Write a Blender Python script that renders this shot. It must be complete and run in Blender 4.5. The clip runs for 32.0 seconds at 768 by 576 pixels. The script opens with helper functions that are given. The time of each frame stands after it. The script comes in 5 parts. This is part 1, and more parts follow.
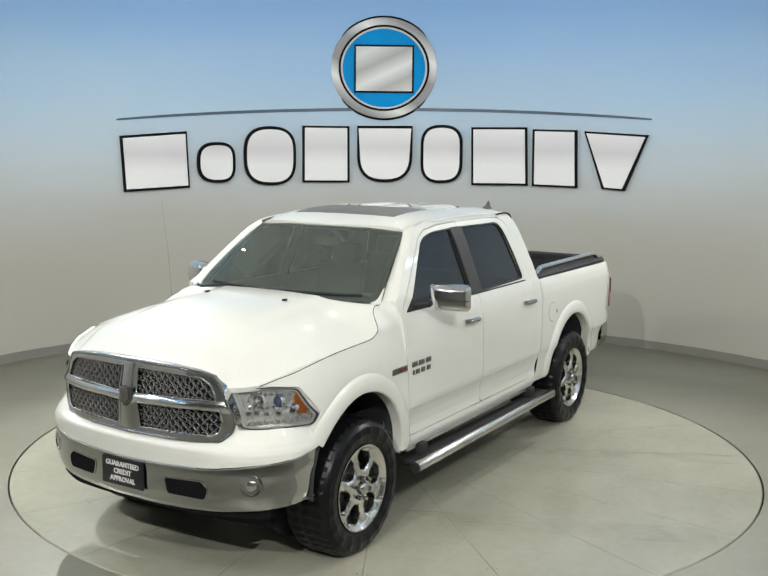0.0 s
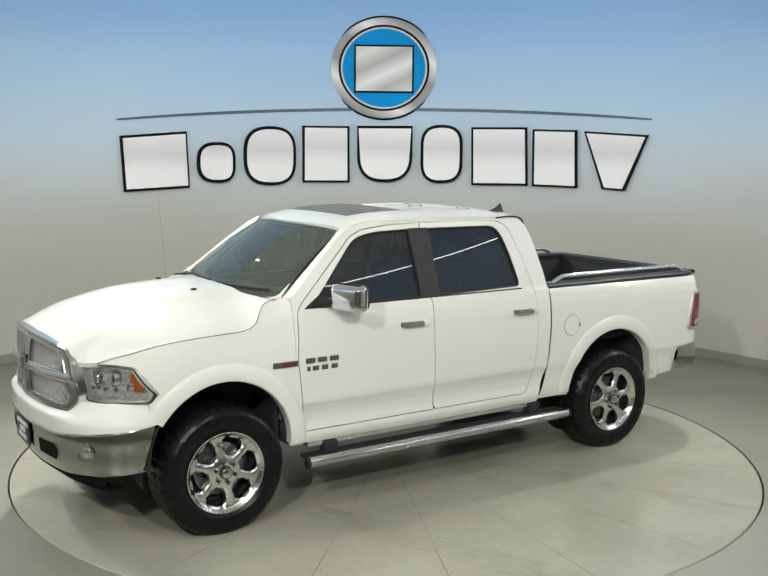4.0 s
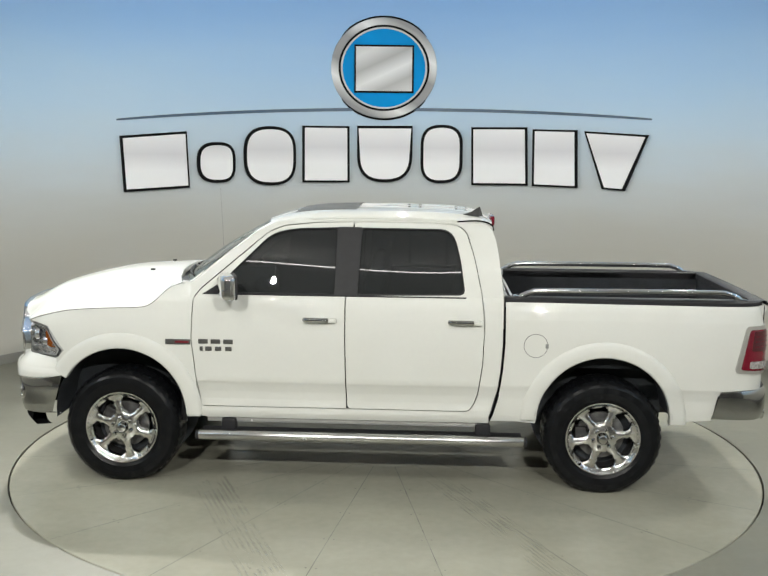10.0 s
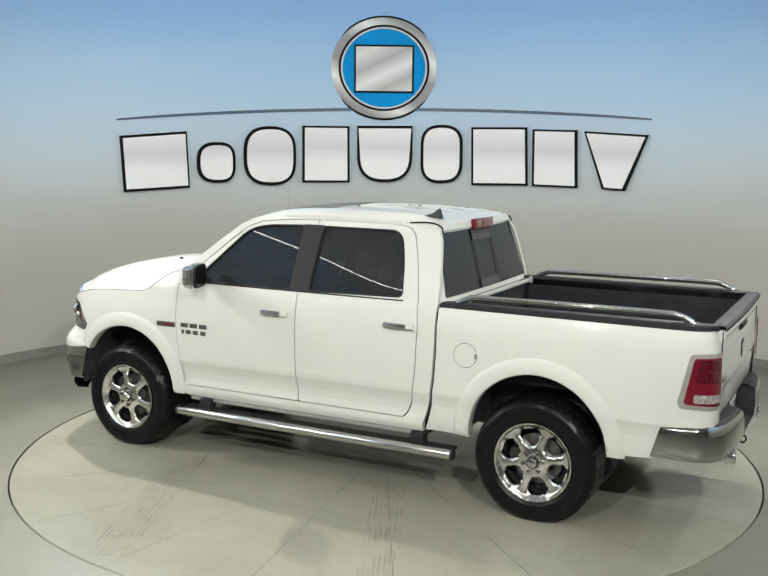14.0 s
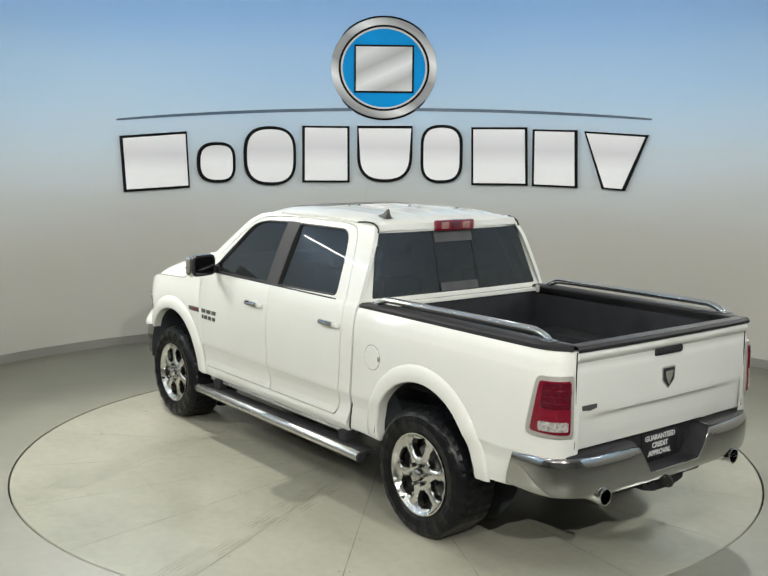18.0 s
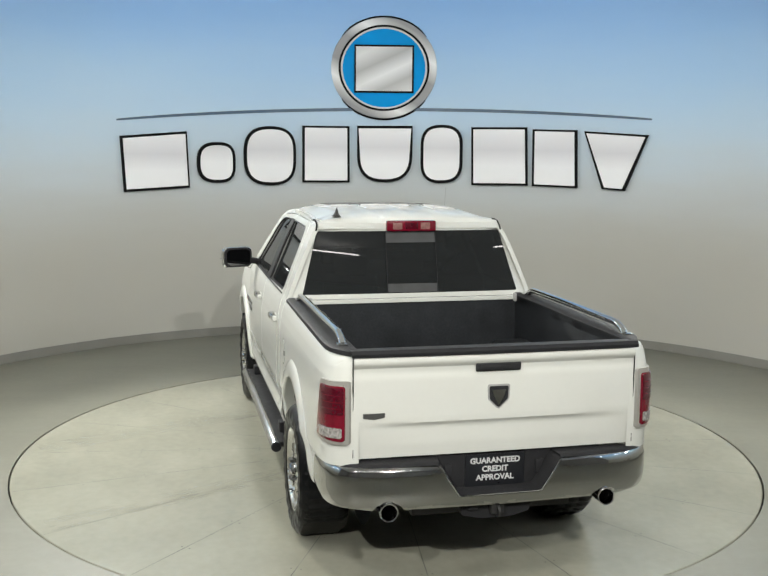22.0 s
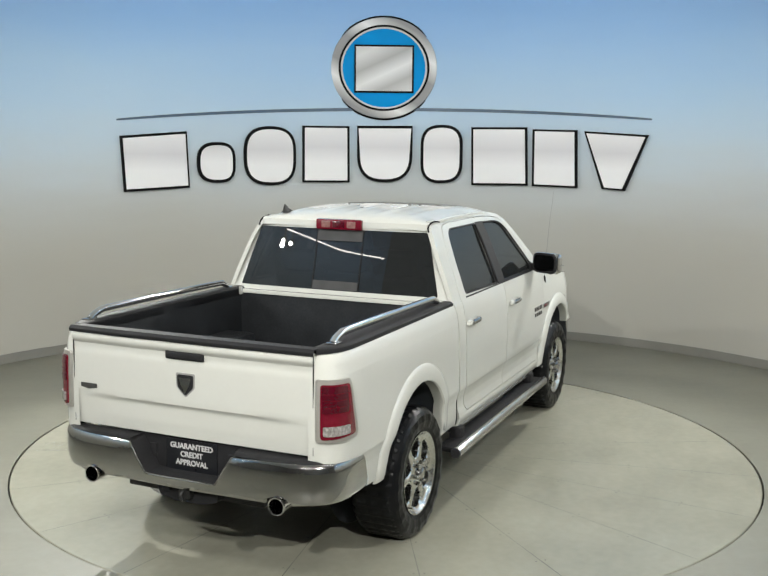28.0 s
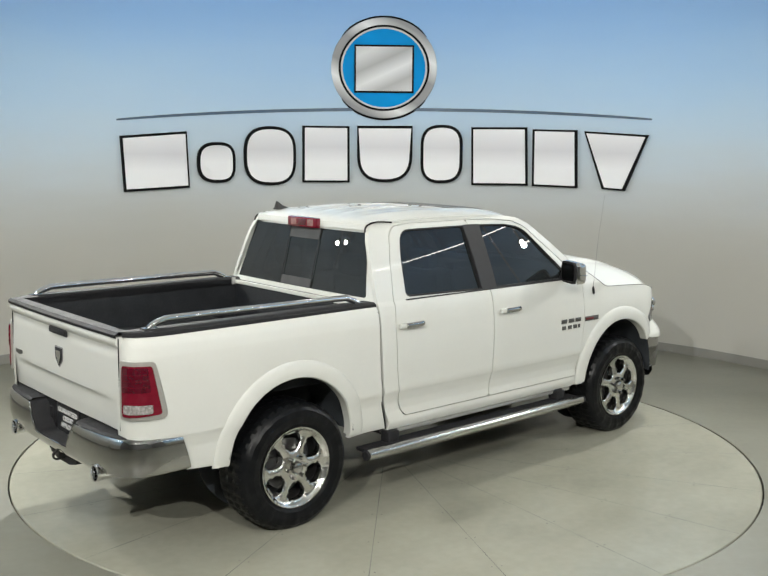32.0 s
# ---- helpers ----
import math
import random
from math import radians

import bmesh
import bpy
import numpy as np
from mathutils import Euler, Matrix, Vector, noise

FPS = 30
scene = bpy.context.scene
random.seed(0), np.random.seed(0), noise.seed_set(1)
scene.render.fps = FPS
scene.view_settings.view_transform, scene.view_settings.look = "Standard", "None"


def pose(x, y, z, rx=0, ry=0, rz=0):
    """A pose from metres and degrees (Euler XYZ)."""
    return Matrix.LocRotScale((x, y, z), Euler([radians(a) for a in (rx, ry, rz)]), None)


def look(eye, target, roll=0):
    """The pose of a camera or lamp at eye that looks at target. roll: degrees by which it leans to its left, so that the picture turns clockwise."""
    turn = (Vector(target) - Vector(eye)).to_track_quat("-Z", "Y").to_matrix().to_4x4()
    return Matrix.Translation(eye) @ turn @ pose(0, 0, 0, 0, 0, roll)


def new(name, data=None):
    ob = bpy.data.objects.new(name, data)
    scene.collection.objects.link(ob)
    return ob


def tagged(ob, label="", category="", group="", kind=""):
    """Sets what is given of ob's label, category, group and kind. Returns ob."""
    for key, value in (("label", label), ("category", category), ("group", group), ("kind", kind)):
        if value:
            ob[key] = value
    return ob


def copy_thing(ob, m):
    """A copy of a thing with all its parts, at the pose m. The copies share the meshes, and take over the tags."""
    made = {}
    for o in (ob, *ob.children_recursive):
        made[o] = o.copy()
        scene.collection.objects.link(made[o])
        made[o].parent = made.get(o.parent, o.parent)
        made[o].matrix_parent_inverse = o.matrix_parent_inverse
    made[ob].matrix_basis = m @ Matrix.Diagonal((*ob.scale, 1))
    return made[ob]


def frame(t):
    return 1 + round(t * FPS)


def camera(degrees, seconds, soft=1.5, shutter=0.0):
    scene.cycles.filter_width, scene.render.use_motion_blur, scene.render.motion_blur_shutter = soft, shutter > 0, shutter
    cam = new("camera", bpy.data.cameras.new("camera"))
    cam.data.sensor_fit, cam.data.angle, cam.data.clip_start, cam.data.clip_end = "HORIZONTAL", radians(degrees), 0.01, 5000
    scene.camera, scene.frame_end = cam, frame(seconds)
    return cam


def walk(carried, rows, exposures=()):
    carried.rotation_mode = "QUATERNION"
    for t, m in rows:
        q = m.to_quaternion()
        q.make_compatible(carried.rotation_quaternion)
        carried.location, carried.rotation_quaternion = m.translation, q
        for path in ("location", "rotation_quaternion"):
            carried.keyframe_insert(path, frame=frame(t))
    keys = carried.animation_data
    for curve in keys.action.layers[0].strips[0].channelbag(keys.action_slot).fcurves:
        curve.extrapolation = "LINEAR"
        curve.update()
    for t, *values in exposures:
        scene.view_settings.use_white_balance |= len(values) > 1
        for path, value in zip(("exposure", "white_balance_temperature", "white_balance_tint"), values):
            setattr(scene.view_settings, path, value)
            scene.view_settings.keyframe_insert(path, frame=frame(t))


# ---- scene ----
cam = camera(42.99, 32.0, soft=1.5)

# ---- camera: fixed on a stand ----
EYE = (0.0, -7.997, 2.507)
AIM = (-0.0362, 1.9, 1.0807)
STAND = look(EYE, AIM, 0.556)
walk(cam, [(0.0, STAND), (32.0, STAND)])


def heading(t):
    """The turn of the turntable and of the truck on it, in degrees."""
    return 238.9325 - 6.1593 * t - 0.3219 * ((t - 16) / 16) ** 2


# ---- world and light ----
world = bpy.data.worlds.new("world")
scene.world = world
world.use_nodes = True
world.node_tree.nodes["Background"].inputs[0].default_value = (0.6, 0.7, 0.8, 1)
world.node_tree.nodes["Background"].inputs[1].default_value = 0.02
scene.view_settings.exposure = 0.52

LAMPS = [  # x, y, z, watts, aim x, aim y, cone
    (0.15, 2.3, 4.72, 50, 0.1, -0.6, 150),
    (-3.4, 2.5, 4.45, 640, 0.2, -1.2, 100),
    (3.5, 2.5, 4.45, 330, 0.2, -1.2, 100),
    (-1.9, -4.95, 4.70, 80, -0.6, 0.6, 86),
    (1.4, -5.1, 4.70, 70, 0.6, 0.6, 86),
    (-1.95, -8.4, 4.68, 660, -0.8, 2.0, 66),
    (1.6, -8.5, 4.68, 710, 0.7, 2.0, 65),
    (-4.9, -3.1, 3.35, 80, -0.4, 0.6, 140),
    (5.0, -3.2, 3.37, 30, 0.5, 0.6, 140),
    (-4.95, 0.05, 3.44, 190, -0.3, -0.2, 130),
    (5.05, 0.45, 3.42, 140, 0.3, -0.2, 130),
]
for lx, ly, lz, watts, ax, ay, cone in LAMPS:
    data = bpy.data.lights.new("spot_light", "SPOT")
    data.energy, data.color = watts, (1.0, 0.99, 0.92)
    data.spot_size, data.spot_blend, data.shadow_soft_size = radians(cone), 0.7, 0.03
    new("spot_light", data).matrix_world = look((lx, ly, lz), (ax, ay, 0.8 if cone > 60 else 0.0))


# ---- materials ----
def mat(name, color, rough=0.5, metal=0.0, vary=0.0, scale=8.0, bump=0.0, bump_scale=60.0, coat=0.0, fine=0.0, spec=0.5, emit=0.0):
    m = bpy.data.materials.new(name)
    m.use_nodes = True
    nt = m.node_tree
    b = nt.nodes["Principled BSDF"]
    b.inputs["Base Color"].default_value = (*color, 1)
    b.inputs["Roughness"].default_value = rough
    b.inputs["Metallic"].default_value = metal
    b.inputs["Coat Weight"].default_value = coat
    b.inputs["Coat Roughness"].default_value = 0.025
    b.inputs["Specular IOR Level"].default_value = spec
    if emit:
        b.inputs["Emission Color"].default_value = (*color, 1)
        b.inputs["Emission Strength"].default_value = emit
    co = nt.nodes.new("ShaderNodeTexCoord")
    if vary or fine:
        n1 = nt.nodes.new("ShaderNodeTexNoise")
        n1.inputs["Scale"].default_value, n1.inputs["Detail"].default_value = scale, 6
        nt.links.new(co.outputs["Object"], n1.inputs["Vector"])
        n2 = nt.nodes.new("ShaderNodeTexNoise")
        n2.inputs["Scale"].default_value, n2.inputs["Detail"].default_value = scale * 14, 3
        nt.links.new(co.outputs["Object"], n2.inputs["Vector"])
        r1 = nt.nodes.new("ShaderNodeMapRange")
        r1.inputs["From Min"].default_value, r1.inputs["From Max"].default_value = 0.3, 0.7
        r1.inputs["To Min"].default_value, r1.inputs["To Max"].default_value = 1 - vary, 1 + vary
        nt.links.new(n1.outputs["Fac"], r1.inputs["Value"])
        r2 = nt.nodes.new("ShaderNodeMapRange")
        r2.inputs["From Min"].default_value, r2.inputs["From Max"].default_value = 0.3, 0.7
        r2.inputs["To Min"].default_value, r2.inputs["To Max"].default_value = 1 - fine, 1 + fine
        nt.links.new(n2.outputs["Fac"], r2.inputs["Value"])
        mu = nt.nodes.new("ShaderNodeMath")
        mu.operation = "MULTIPLY"
        nt.links.new(r1.outputs[0], mu.inputs[0])
        nt.links.new(r2.outputs[0], mu.inputs[1])
        vm = nt.nodes.new("ShaderNodeVectorMath")
        vm.operation = "SCALE"
        vm.inputs[0].default_value = color
        nt.links.new(mu.outputs[0], vm.inputs["Scale"])
        nt.links.new(vm.outputs[0], b.inputs["Base Color"])
        rr = nt.nodes.new("ShaderNodeMapRange")
        rr.inputs["To Min"].default_value, rr.inputs["To Max"].default_value = rough * 0.8, min(1, rough * 1.2)
        nt.links.new(n1.outputs["Fac"], rr.inputs["Value"])
        nt.links.new(rr.outputs[0], b.inputs["Roughness"])
    if bump:
        n3 = nt.nodes.new("ShaderNodeTexNoise")
        n3.inputs["Scale"].default_value, n3.inputs["Detail"].default_value = bump_scale, 4
        nt.links.new(co.outputs["Object"], n3.inputs["Vector"])
        bp = nt.nodes.new("ShaderNodeBump")
        bp.inputs["Strength"].default_value, bp.inputs["Distance"].default_value = bump, 0.01
        nt.links.new(n3.outputs["Fac"], bp.inputs["Height"])
        nt.links.new(bp.outputs[0], b.inputs["Normal"])
    return m


def glass_mat(name, tint, ior=1.5, haze_share=0.0, haze=(0.115, 0.125, 0.130)):
    """A thin sheet of tinted glass: clear through, mirror by Fresnel."""
    m = bpy.data.materials.new(name)
    m.use_nodes = True
    nt = m.node_tree
    nt.nodes.remove(nt.nodes["Principled BSDF"])
    out = nt.nodes["Material Output"]
    tr = nt.nodes.new("ShaderNodeBsdfTransparent")
    tr.inputs[0].default_value = (*tint, 1)
    gl = nt.nodes.new("ShaderNodeBsdfGlossy")
    gl.inputs["Roughness"].default_value = 0.01
    fr = nt.nodes.new("ShaderNodeFresnel")
    fr.inputs[0].default_value = ior
    mx = nt.nodes.new("ShaderNodeMixShader")
    nt.links.new(fr.outputs[0], mx.inputs[0])
    # flat diffuse tone mixed in as a painted haze of light on the glass
    df = nt.nodes.new("ShaderNodeBsdfDiffuse")
    df.inputs[0].default_value = (*haze, 1)
    fm = nt.nodes.new("ShaderNodeMixShader")
    fm.inputs[0].default_value = haze_share
    nt.links.new(tr.outputs[0], fm.inputs[1])
    nt.links.new(df.outputs[0], fm.inputs[2])
    nt.links.new(fm.outputs[0], mx.inputs[1])
    nt.links.new(gl.outputs[0], mx.inputs[2])
    nt.links.new(mx.outputs[0], out.inputs[0])
    return m


PAINT = mat("white_paint", (0.63, 0.635, 0.60), 0.45, coat=1.0, vary=0.012, scale=3, fine=0.006, spec=0.12)
BRIGHT = mat("bright_grille_chrome", (0.74, 0.745, 0.75), 0.08, 1.0, vary=0.05, scale=12)
CHROME = mat("chrome", (0.49, 0.49, 0.485), 0.06, 1.0, vary=0.03, scale=6, bump=0.006, bump_scale=9)
SATIN = mat("satin_steel", (0.55, 0.55, 0.54), 0.25, 1.0, vary=0.05, scale=10)
RIMCHROME = mat("rim_chrome", (0.62, 0.62, 0.605), 0.19, 1.0, vary=0.05, scale=20, bump=0.05, bump_scale=40)
RUBBER = mat("tyre_rubber", (0.0055, 0.006, 0.007), 0.30, vary=0.2, scale=12, bump=0.14, bump_scale=70, spec=0.18)
BLACK = mat("black_plastic", (0.022, 0.022, 0.024), 0.55, vary=0.12, scale=15, bump=0.12, bump_scale=300, spec=0.15)
LINER = mat("bed_liner", (0.019, 0.021, 0.024), 0.7, vary=0.25, scale=6, bump=0.3, bump_scale=180, fine=0.15, spec=0.2)
DARK = mat("dark_underbody", (0.030, 0.035, 0.041), 0.7, vary=0.3, scale=9)
FRAME = mat("chassis_steel", (0.03, 0.03, 0.03), 0.5, 0.3, vary=0.3, scale=12)
TINT = glass_mat("tinted_glass", (0.03, 0.032, 0.034), 1.55, 0.16)
WIND = glass_mat("windshield_glass", (0.70, 0.82, 0.74), 1.45, 0.36, (0.15, 0.175, 0.155))
CLEAR = glass_mat("clear_lens", (0.95, 0.96, 0.96), 1.3)
SUNROOF = mat("sunroof_glass", (0.10, 0.10, 0.097), 0.5, vary=0.05, spec=0.3)
RED = mat("red_lens", (0.15, 0.004, 0.016), 0.12, coat=1.0, vary=0.1, scale=30, bump=0.15, bump_scale=120)
REDRIB = mat("dark_red_lens", (0.075, 0.002, 0.010), 0.15, coat=1.0, vary=0.08, scale=30)
AMBER = mat("amber_lens", (0.30, 0.08, 0.014), 0.15, coat=0.7, vary=0.1, scale=30)
WHITELENS = mat("white_lens", (0.30, 0.285, 0.275), 0.12, coat=1.0, vary=0.5, scale=60, bump=0.3, bump_scale=120)
PINKLENS = mat("pinkish_clear_lens", (0.26, 0.13, 0.12), 0.12, coat=1.0, vary=0.25, scale=60, bump=0.3, bump_scale=120)
SILVER = mat("reflector_silver", (0.7, 0.7, 0.72), 0.16, 1.0, vary=0.12, scale=25, bump=0.35, bump_scale=45)
GREYBEZEL = mat("grey_bezel", (0.50, 0.50, 0.49), 0.25, 0.6, vary=0.05)
INTERIOR = mat("dark_cabin_trim", (0.20, 0.20, 0.19), 0.6, vary=0.2, scale=10)
SEATCLOTH = mat("dark_seat_leather", (0.13, 0.127, 0.12), 0.5, vary=0.2, scale=12, bump=0.1, bump_scale=80)
LAMPTRIM = mat("bright_satin_trim", (0.62, 0.62, 0.61), 0.22, 0.5, vary=0.05, scale=20)
MESHGREY = mat("dark_mesh_chrome", (0.64, 0.64, 0.635), 0.20, 0.9, vary=0.1, scale=30)
DISCSTEEL = mat("brake_disc_steel", (0.16, 0.16, 0.16), 0.4, 0.8, vary=0.15, scale=20)
BADGE = mat("grey_badge", (0.13, 0.13, 0.127), 0.35, 0.6, vary=0.1, scale=50)
BADGERED = mat("red_badge", (0.15, 0.014, 0.022), 0.3, vary=0.05, scale=40)
BOARD = mat("black_sign_plate", (0.012, 0.013, 0.016), 0.3, vary=0.1, scale=20)
LETTER = mat("white_lettering", (0.58, 0.58, 0.58), 0.5, vary=0.03, scale=60)
BEZEL = mat("champagne_bezel", (0.40, 0.39, 0.36), 0.3, 0.35, vary=0.05, scale=20)
MIRRORGLASS = mat("mirror_glass", (0.10, 0.10, 0.105), 0.02, 1.0)
GAP = mat("black_joint", (0.007, 0.007, 0.008), 0.8, vary=0.1, spec=0.05)
OUTLINE = mat("black_sign_edge", (0.007, 0.007, 0.008), 0.6, vary=0.1, spec=0.08)
SIGNBLUE = mat("blue_sign_face", (0.0, 0.31, 0.74), 0.7, vary=0.10, scale=1.5, spec=0.2)
SIGNLINE = mat("slate_blue_strip", (0.07, 0.12, 0.19), 0.4, vary=0.08)


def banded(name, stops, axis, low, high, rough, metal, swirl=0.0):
    """A printed face with a sheen painted into its colour: the tone runs through stops along one axis of the thing."""
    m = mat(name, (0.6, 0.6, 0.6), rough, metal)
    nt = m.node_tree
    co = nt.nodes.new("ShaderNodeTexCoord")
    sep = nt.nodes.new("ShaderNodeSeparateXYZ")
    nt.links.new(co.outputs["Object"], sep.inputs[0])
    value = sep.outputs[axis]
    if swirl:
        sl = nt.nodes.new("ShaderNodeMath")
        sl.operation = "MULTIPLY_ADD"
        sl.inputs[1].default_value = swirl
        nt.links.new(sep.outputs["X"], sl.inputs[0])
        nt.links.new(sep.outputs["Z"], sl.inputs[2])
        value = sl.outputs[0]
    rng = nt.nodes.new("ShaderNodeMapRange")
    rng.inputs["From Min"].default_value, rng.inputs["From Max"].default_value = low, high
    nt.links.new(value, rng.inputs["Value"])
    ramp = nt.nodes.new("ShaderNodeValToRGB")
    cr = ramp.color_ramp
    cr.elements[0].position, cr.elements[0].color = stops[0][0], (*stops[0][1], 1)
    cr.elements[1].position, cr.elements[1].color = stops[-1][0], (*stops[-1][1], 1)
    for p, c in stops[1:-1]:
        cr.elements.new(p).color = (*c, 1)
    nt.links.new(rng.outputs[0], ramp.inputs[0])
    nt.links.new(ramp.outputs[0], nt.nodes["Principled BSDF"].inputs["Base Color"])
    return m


# the lighter and darker bands paint a glossy sheen into the white and silver
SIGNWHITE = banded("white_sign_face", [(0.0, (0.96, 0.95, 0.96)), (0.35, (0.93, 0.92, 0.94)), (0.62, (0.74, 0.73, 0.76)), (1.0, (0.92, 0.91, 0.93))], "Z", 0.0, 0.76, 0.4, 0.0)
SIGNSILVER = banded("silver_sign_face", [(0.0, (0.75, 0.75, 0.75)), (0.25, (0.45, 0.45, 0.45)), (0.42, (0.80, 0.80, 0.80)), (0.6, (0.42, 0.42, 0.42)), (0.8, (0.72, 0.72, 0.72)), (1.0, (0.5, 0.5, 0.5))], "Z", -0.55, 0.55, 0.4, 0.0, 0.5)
SIGNRING = banded("silver_sheen_ring", [(0.0, (0.24, 0.24, 0.25)), (0.18, (0.80, 0.80, 0.80)), (0.34, (0.26, 0.26, 0.27)), (0.6, (0.28, 0.28, 0.29)), (0.80, (0.85, 0.85, 0.85)), (1.0, (0.26, 0.26, 0.27))], "Z", -0.75, 0.75, 0.4, 0.0, -0.6)
CEILING = mat("ceiling_paint", (0.62, 0.62, 0.61), 0.9, vary=0.06, scale=2)
FRONTWALL = mat("grey_wall_paint", (0.22, 0.22, 0.213), 0.8, vary=0.06, scale=2)
BASEGREY = mat("grey_baseboard_vinyl", (0.24, 0.235, 0.215), 0.5, vary=0.05, scale=3)
RAILWHITE = mat("white_track", (0.7, 0.7, 0.7), 0.4)
mat_pillar = mat("matt_dark_trim", (0.030, 0.030, 0.032), 0.6, vary=0.1, scale=20, spec=0.2)
mat_fin = mat("grey_aerial", (0.05, 0.05, 0.05), 0.6, vary=0.05, spec=0.1)
mat_band = mat("grey_glass_band", (0.075, 0.076, 0.078), 0.6, vary=0.1, spec=0.1)
mat_hlbase = mat("headlamp_reflector", (0.80, 0.80, 0.81), 0.18, 0.75, vary=0.2, scale=18, bump=0.9, bump_scale=28)
mat_projector = mat("projector_glass", (0.05, 0.06, 0.10), 0.05, coat=1.0)
STRIPGLOW = mat("led_strip_glow", (1.0, 0.97, 0.92), 0.5, emit=16.0)
AERIAL = mat("grey_aerial_steel", (0.22, 0.22, 0.22), 0.4, 0.5)
GLOW = mat("lamp_glow", (1.0, 0.95, 0.85), 0.5, emit=300.0)


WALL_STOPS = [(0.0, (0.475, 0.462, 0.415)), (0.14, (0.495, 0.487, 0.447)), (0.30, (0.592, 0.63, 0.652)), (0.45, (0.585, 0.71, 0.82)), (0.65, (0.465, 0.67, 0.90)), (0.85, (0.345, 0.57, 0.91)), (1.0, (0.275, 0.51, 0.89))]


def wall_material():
    """Warm grey render below, fading above into the added sky blue of an overlaid graphic."""
    m = mat("sky_fade_wall", (0.4, 0.4, 0.38), 0.75, bump=0.05, bump_scale=25)
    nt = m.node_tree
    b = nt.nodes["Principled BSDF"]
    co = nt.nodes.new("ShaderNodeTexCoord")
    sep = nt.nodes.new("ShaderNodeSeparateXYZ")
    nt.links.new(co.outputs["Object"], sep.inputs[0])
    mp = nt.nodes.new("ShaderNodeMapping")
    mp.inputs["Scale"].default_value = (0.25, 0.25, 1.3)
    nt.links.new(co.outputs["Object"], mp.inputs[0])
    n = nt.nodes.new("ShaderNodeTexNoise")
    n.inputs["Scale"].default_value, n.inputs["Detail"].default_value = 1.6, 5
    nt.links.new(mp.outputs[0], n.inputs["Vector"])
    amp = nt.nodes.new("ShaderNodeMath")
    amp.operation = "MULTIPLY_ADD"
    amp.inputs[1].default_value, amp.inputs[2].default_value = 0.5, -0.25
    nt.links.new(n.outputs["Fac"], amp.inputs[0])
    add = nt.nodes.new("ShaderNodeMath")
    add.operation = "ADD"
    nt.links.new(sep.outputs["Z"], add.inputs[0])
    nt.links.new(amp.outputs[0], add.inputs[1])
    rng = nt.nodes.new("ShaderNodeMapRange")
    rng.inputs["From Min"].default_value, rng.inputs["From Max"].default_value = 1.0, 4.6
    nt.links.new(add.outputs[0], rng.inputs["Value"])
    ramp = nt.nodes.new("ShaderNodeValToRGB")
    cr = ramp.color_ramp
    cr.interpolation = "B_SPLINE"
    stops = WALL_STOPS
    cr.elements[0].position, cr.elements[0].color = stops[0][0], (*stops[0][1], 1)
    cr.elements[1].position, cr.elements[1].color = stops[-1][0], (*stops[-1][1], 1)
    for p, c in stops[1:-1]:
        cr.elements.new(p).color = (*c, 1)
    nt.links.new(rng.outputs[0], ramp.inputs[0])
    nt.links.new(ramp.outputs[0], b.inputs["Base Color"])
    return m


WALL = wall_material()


def floor_material(name, color, rough, wear):
    """Sealed concrete: cloudy stains, fine grit, faint scuffs."""
    m = mat(name, color, rough, vary=0.08, scale=1.1, fine=0.035, bump=0.03, bump_scale=70)
    nt = m.node_tree
    b = nt.nodes["Principled BSDF"]
    co = nt.nodes.new("ShaderNodeTexCoord")
    mp = nt.nodes.new("ShaderNodeMapping")
    mp.inputs["Scale"].default_value = (0.9, 2.2, 1.0)
    mp.inputs["Rotation"].default_value = (0, 0, 0.7)
    nt.links.new(co.outputs["Object"], mp.inputs[0])
    n = nt.nodes.new("ShaderNodeTexNoise")
    n.inputs["Scale"].default_value, n.inputs["Detail"].default_value = 1.4, 6
    nt.links.new(mp.outputs[0], n.inputs["Vector"])
    r = nt.nodes.new("ShaderNodeMapRange")
    r.inputs["From Min"].default_value, r.inputs["From Max"].default_value = 0.35, 0.75
    r.inputs["To Min"].default_value, r.inputs["To Max"].default_value = 1.0, 1.0 - wear
    nt.links.new(n.outputs["Fac"], r.inputs["Value"])
    src = b.inputs["Base Color"].links[0].from_socket
    vm = nt.nodes.new("ShaderNodeVectorMath")
    vm.operation = "SCALE"
    nt.links.new(src, vm.inputs[0])
    nt.links.new(r.outputs[0], vm.inputs["Scale"])
    nt.links.new(vm.outputs[0], b.inputs["Base Color"])
    return m


FLOOR = floor_material("sealed_concrete", (0.200, 0.197, 0.160), 0.42, 0.10)
DISC = floor_material("turntable_concrete", (0.330, 0.324, 0.264), 0.22, 0.09)
SEAM = mat("deck_seam", (0.15, 0.147, 0.120), 0.8, vary=0.4, scale=4)


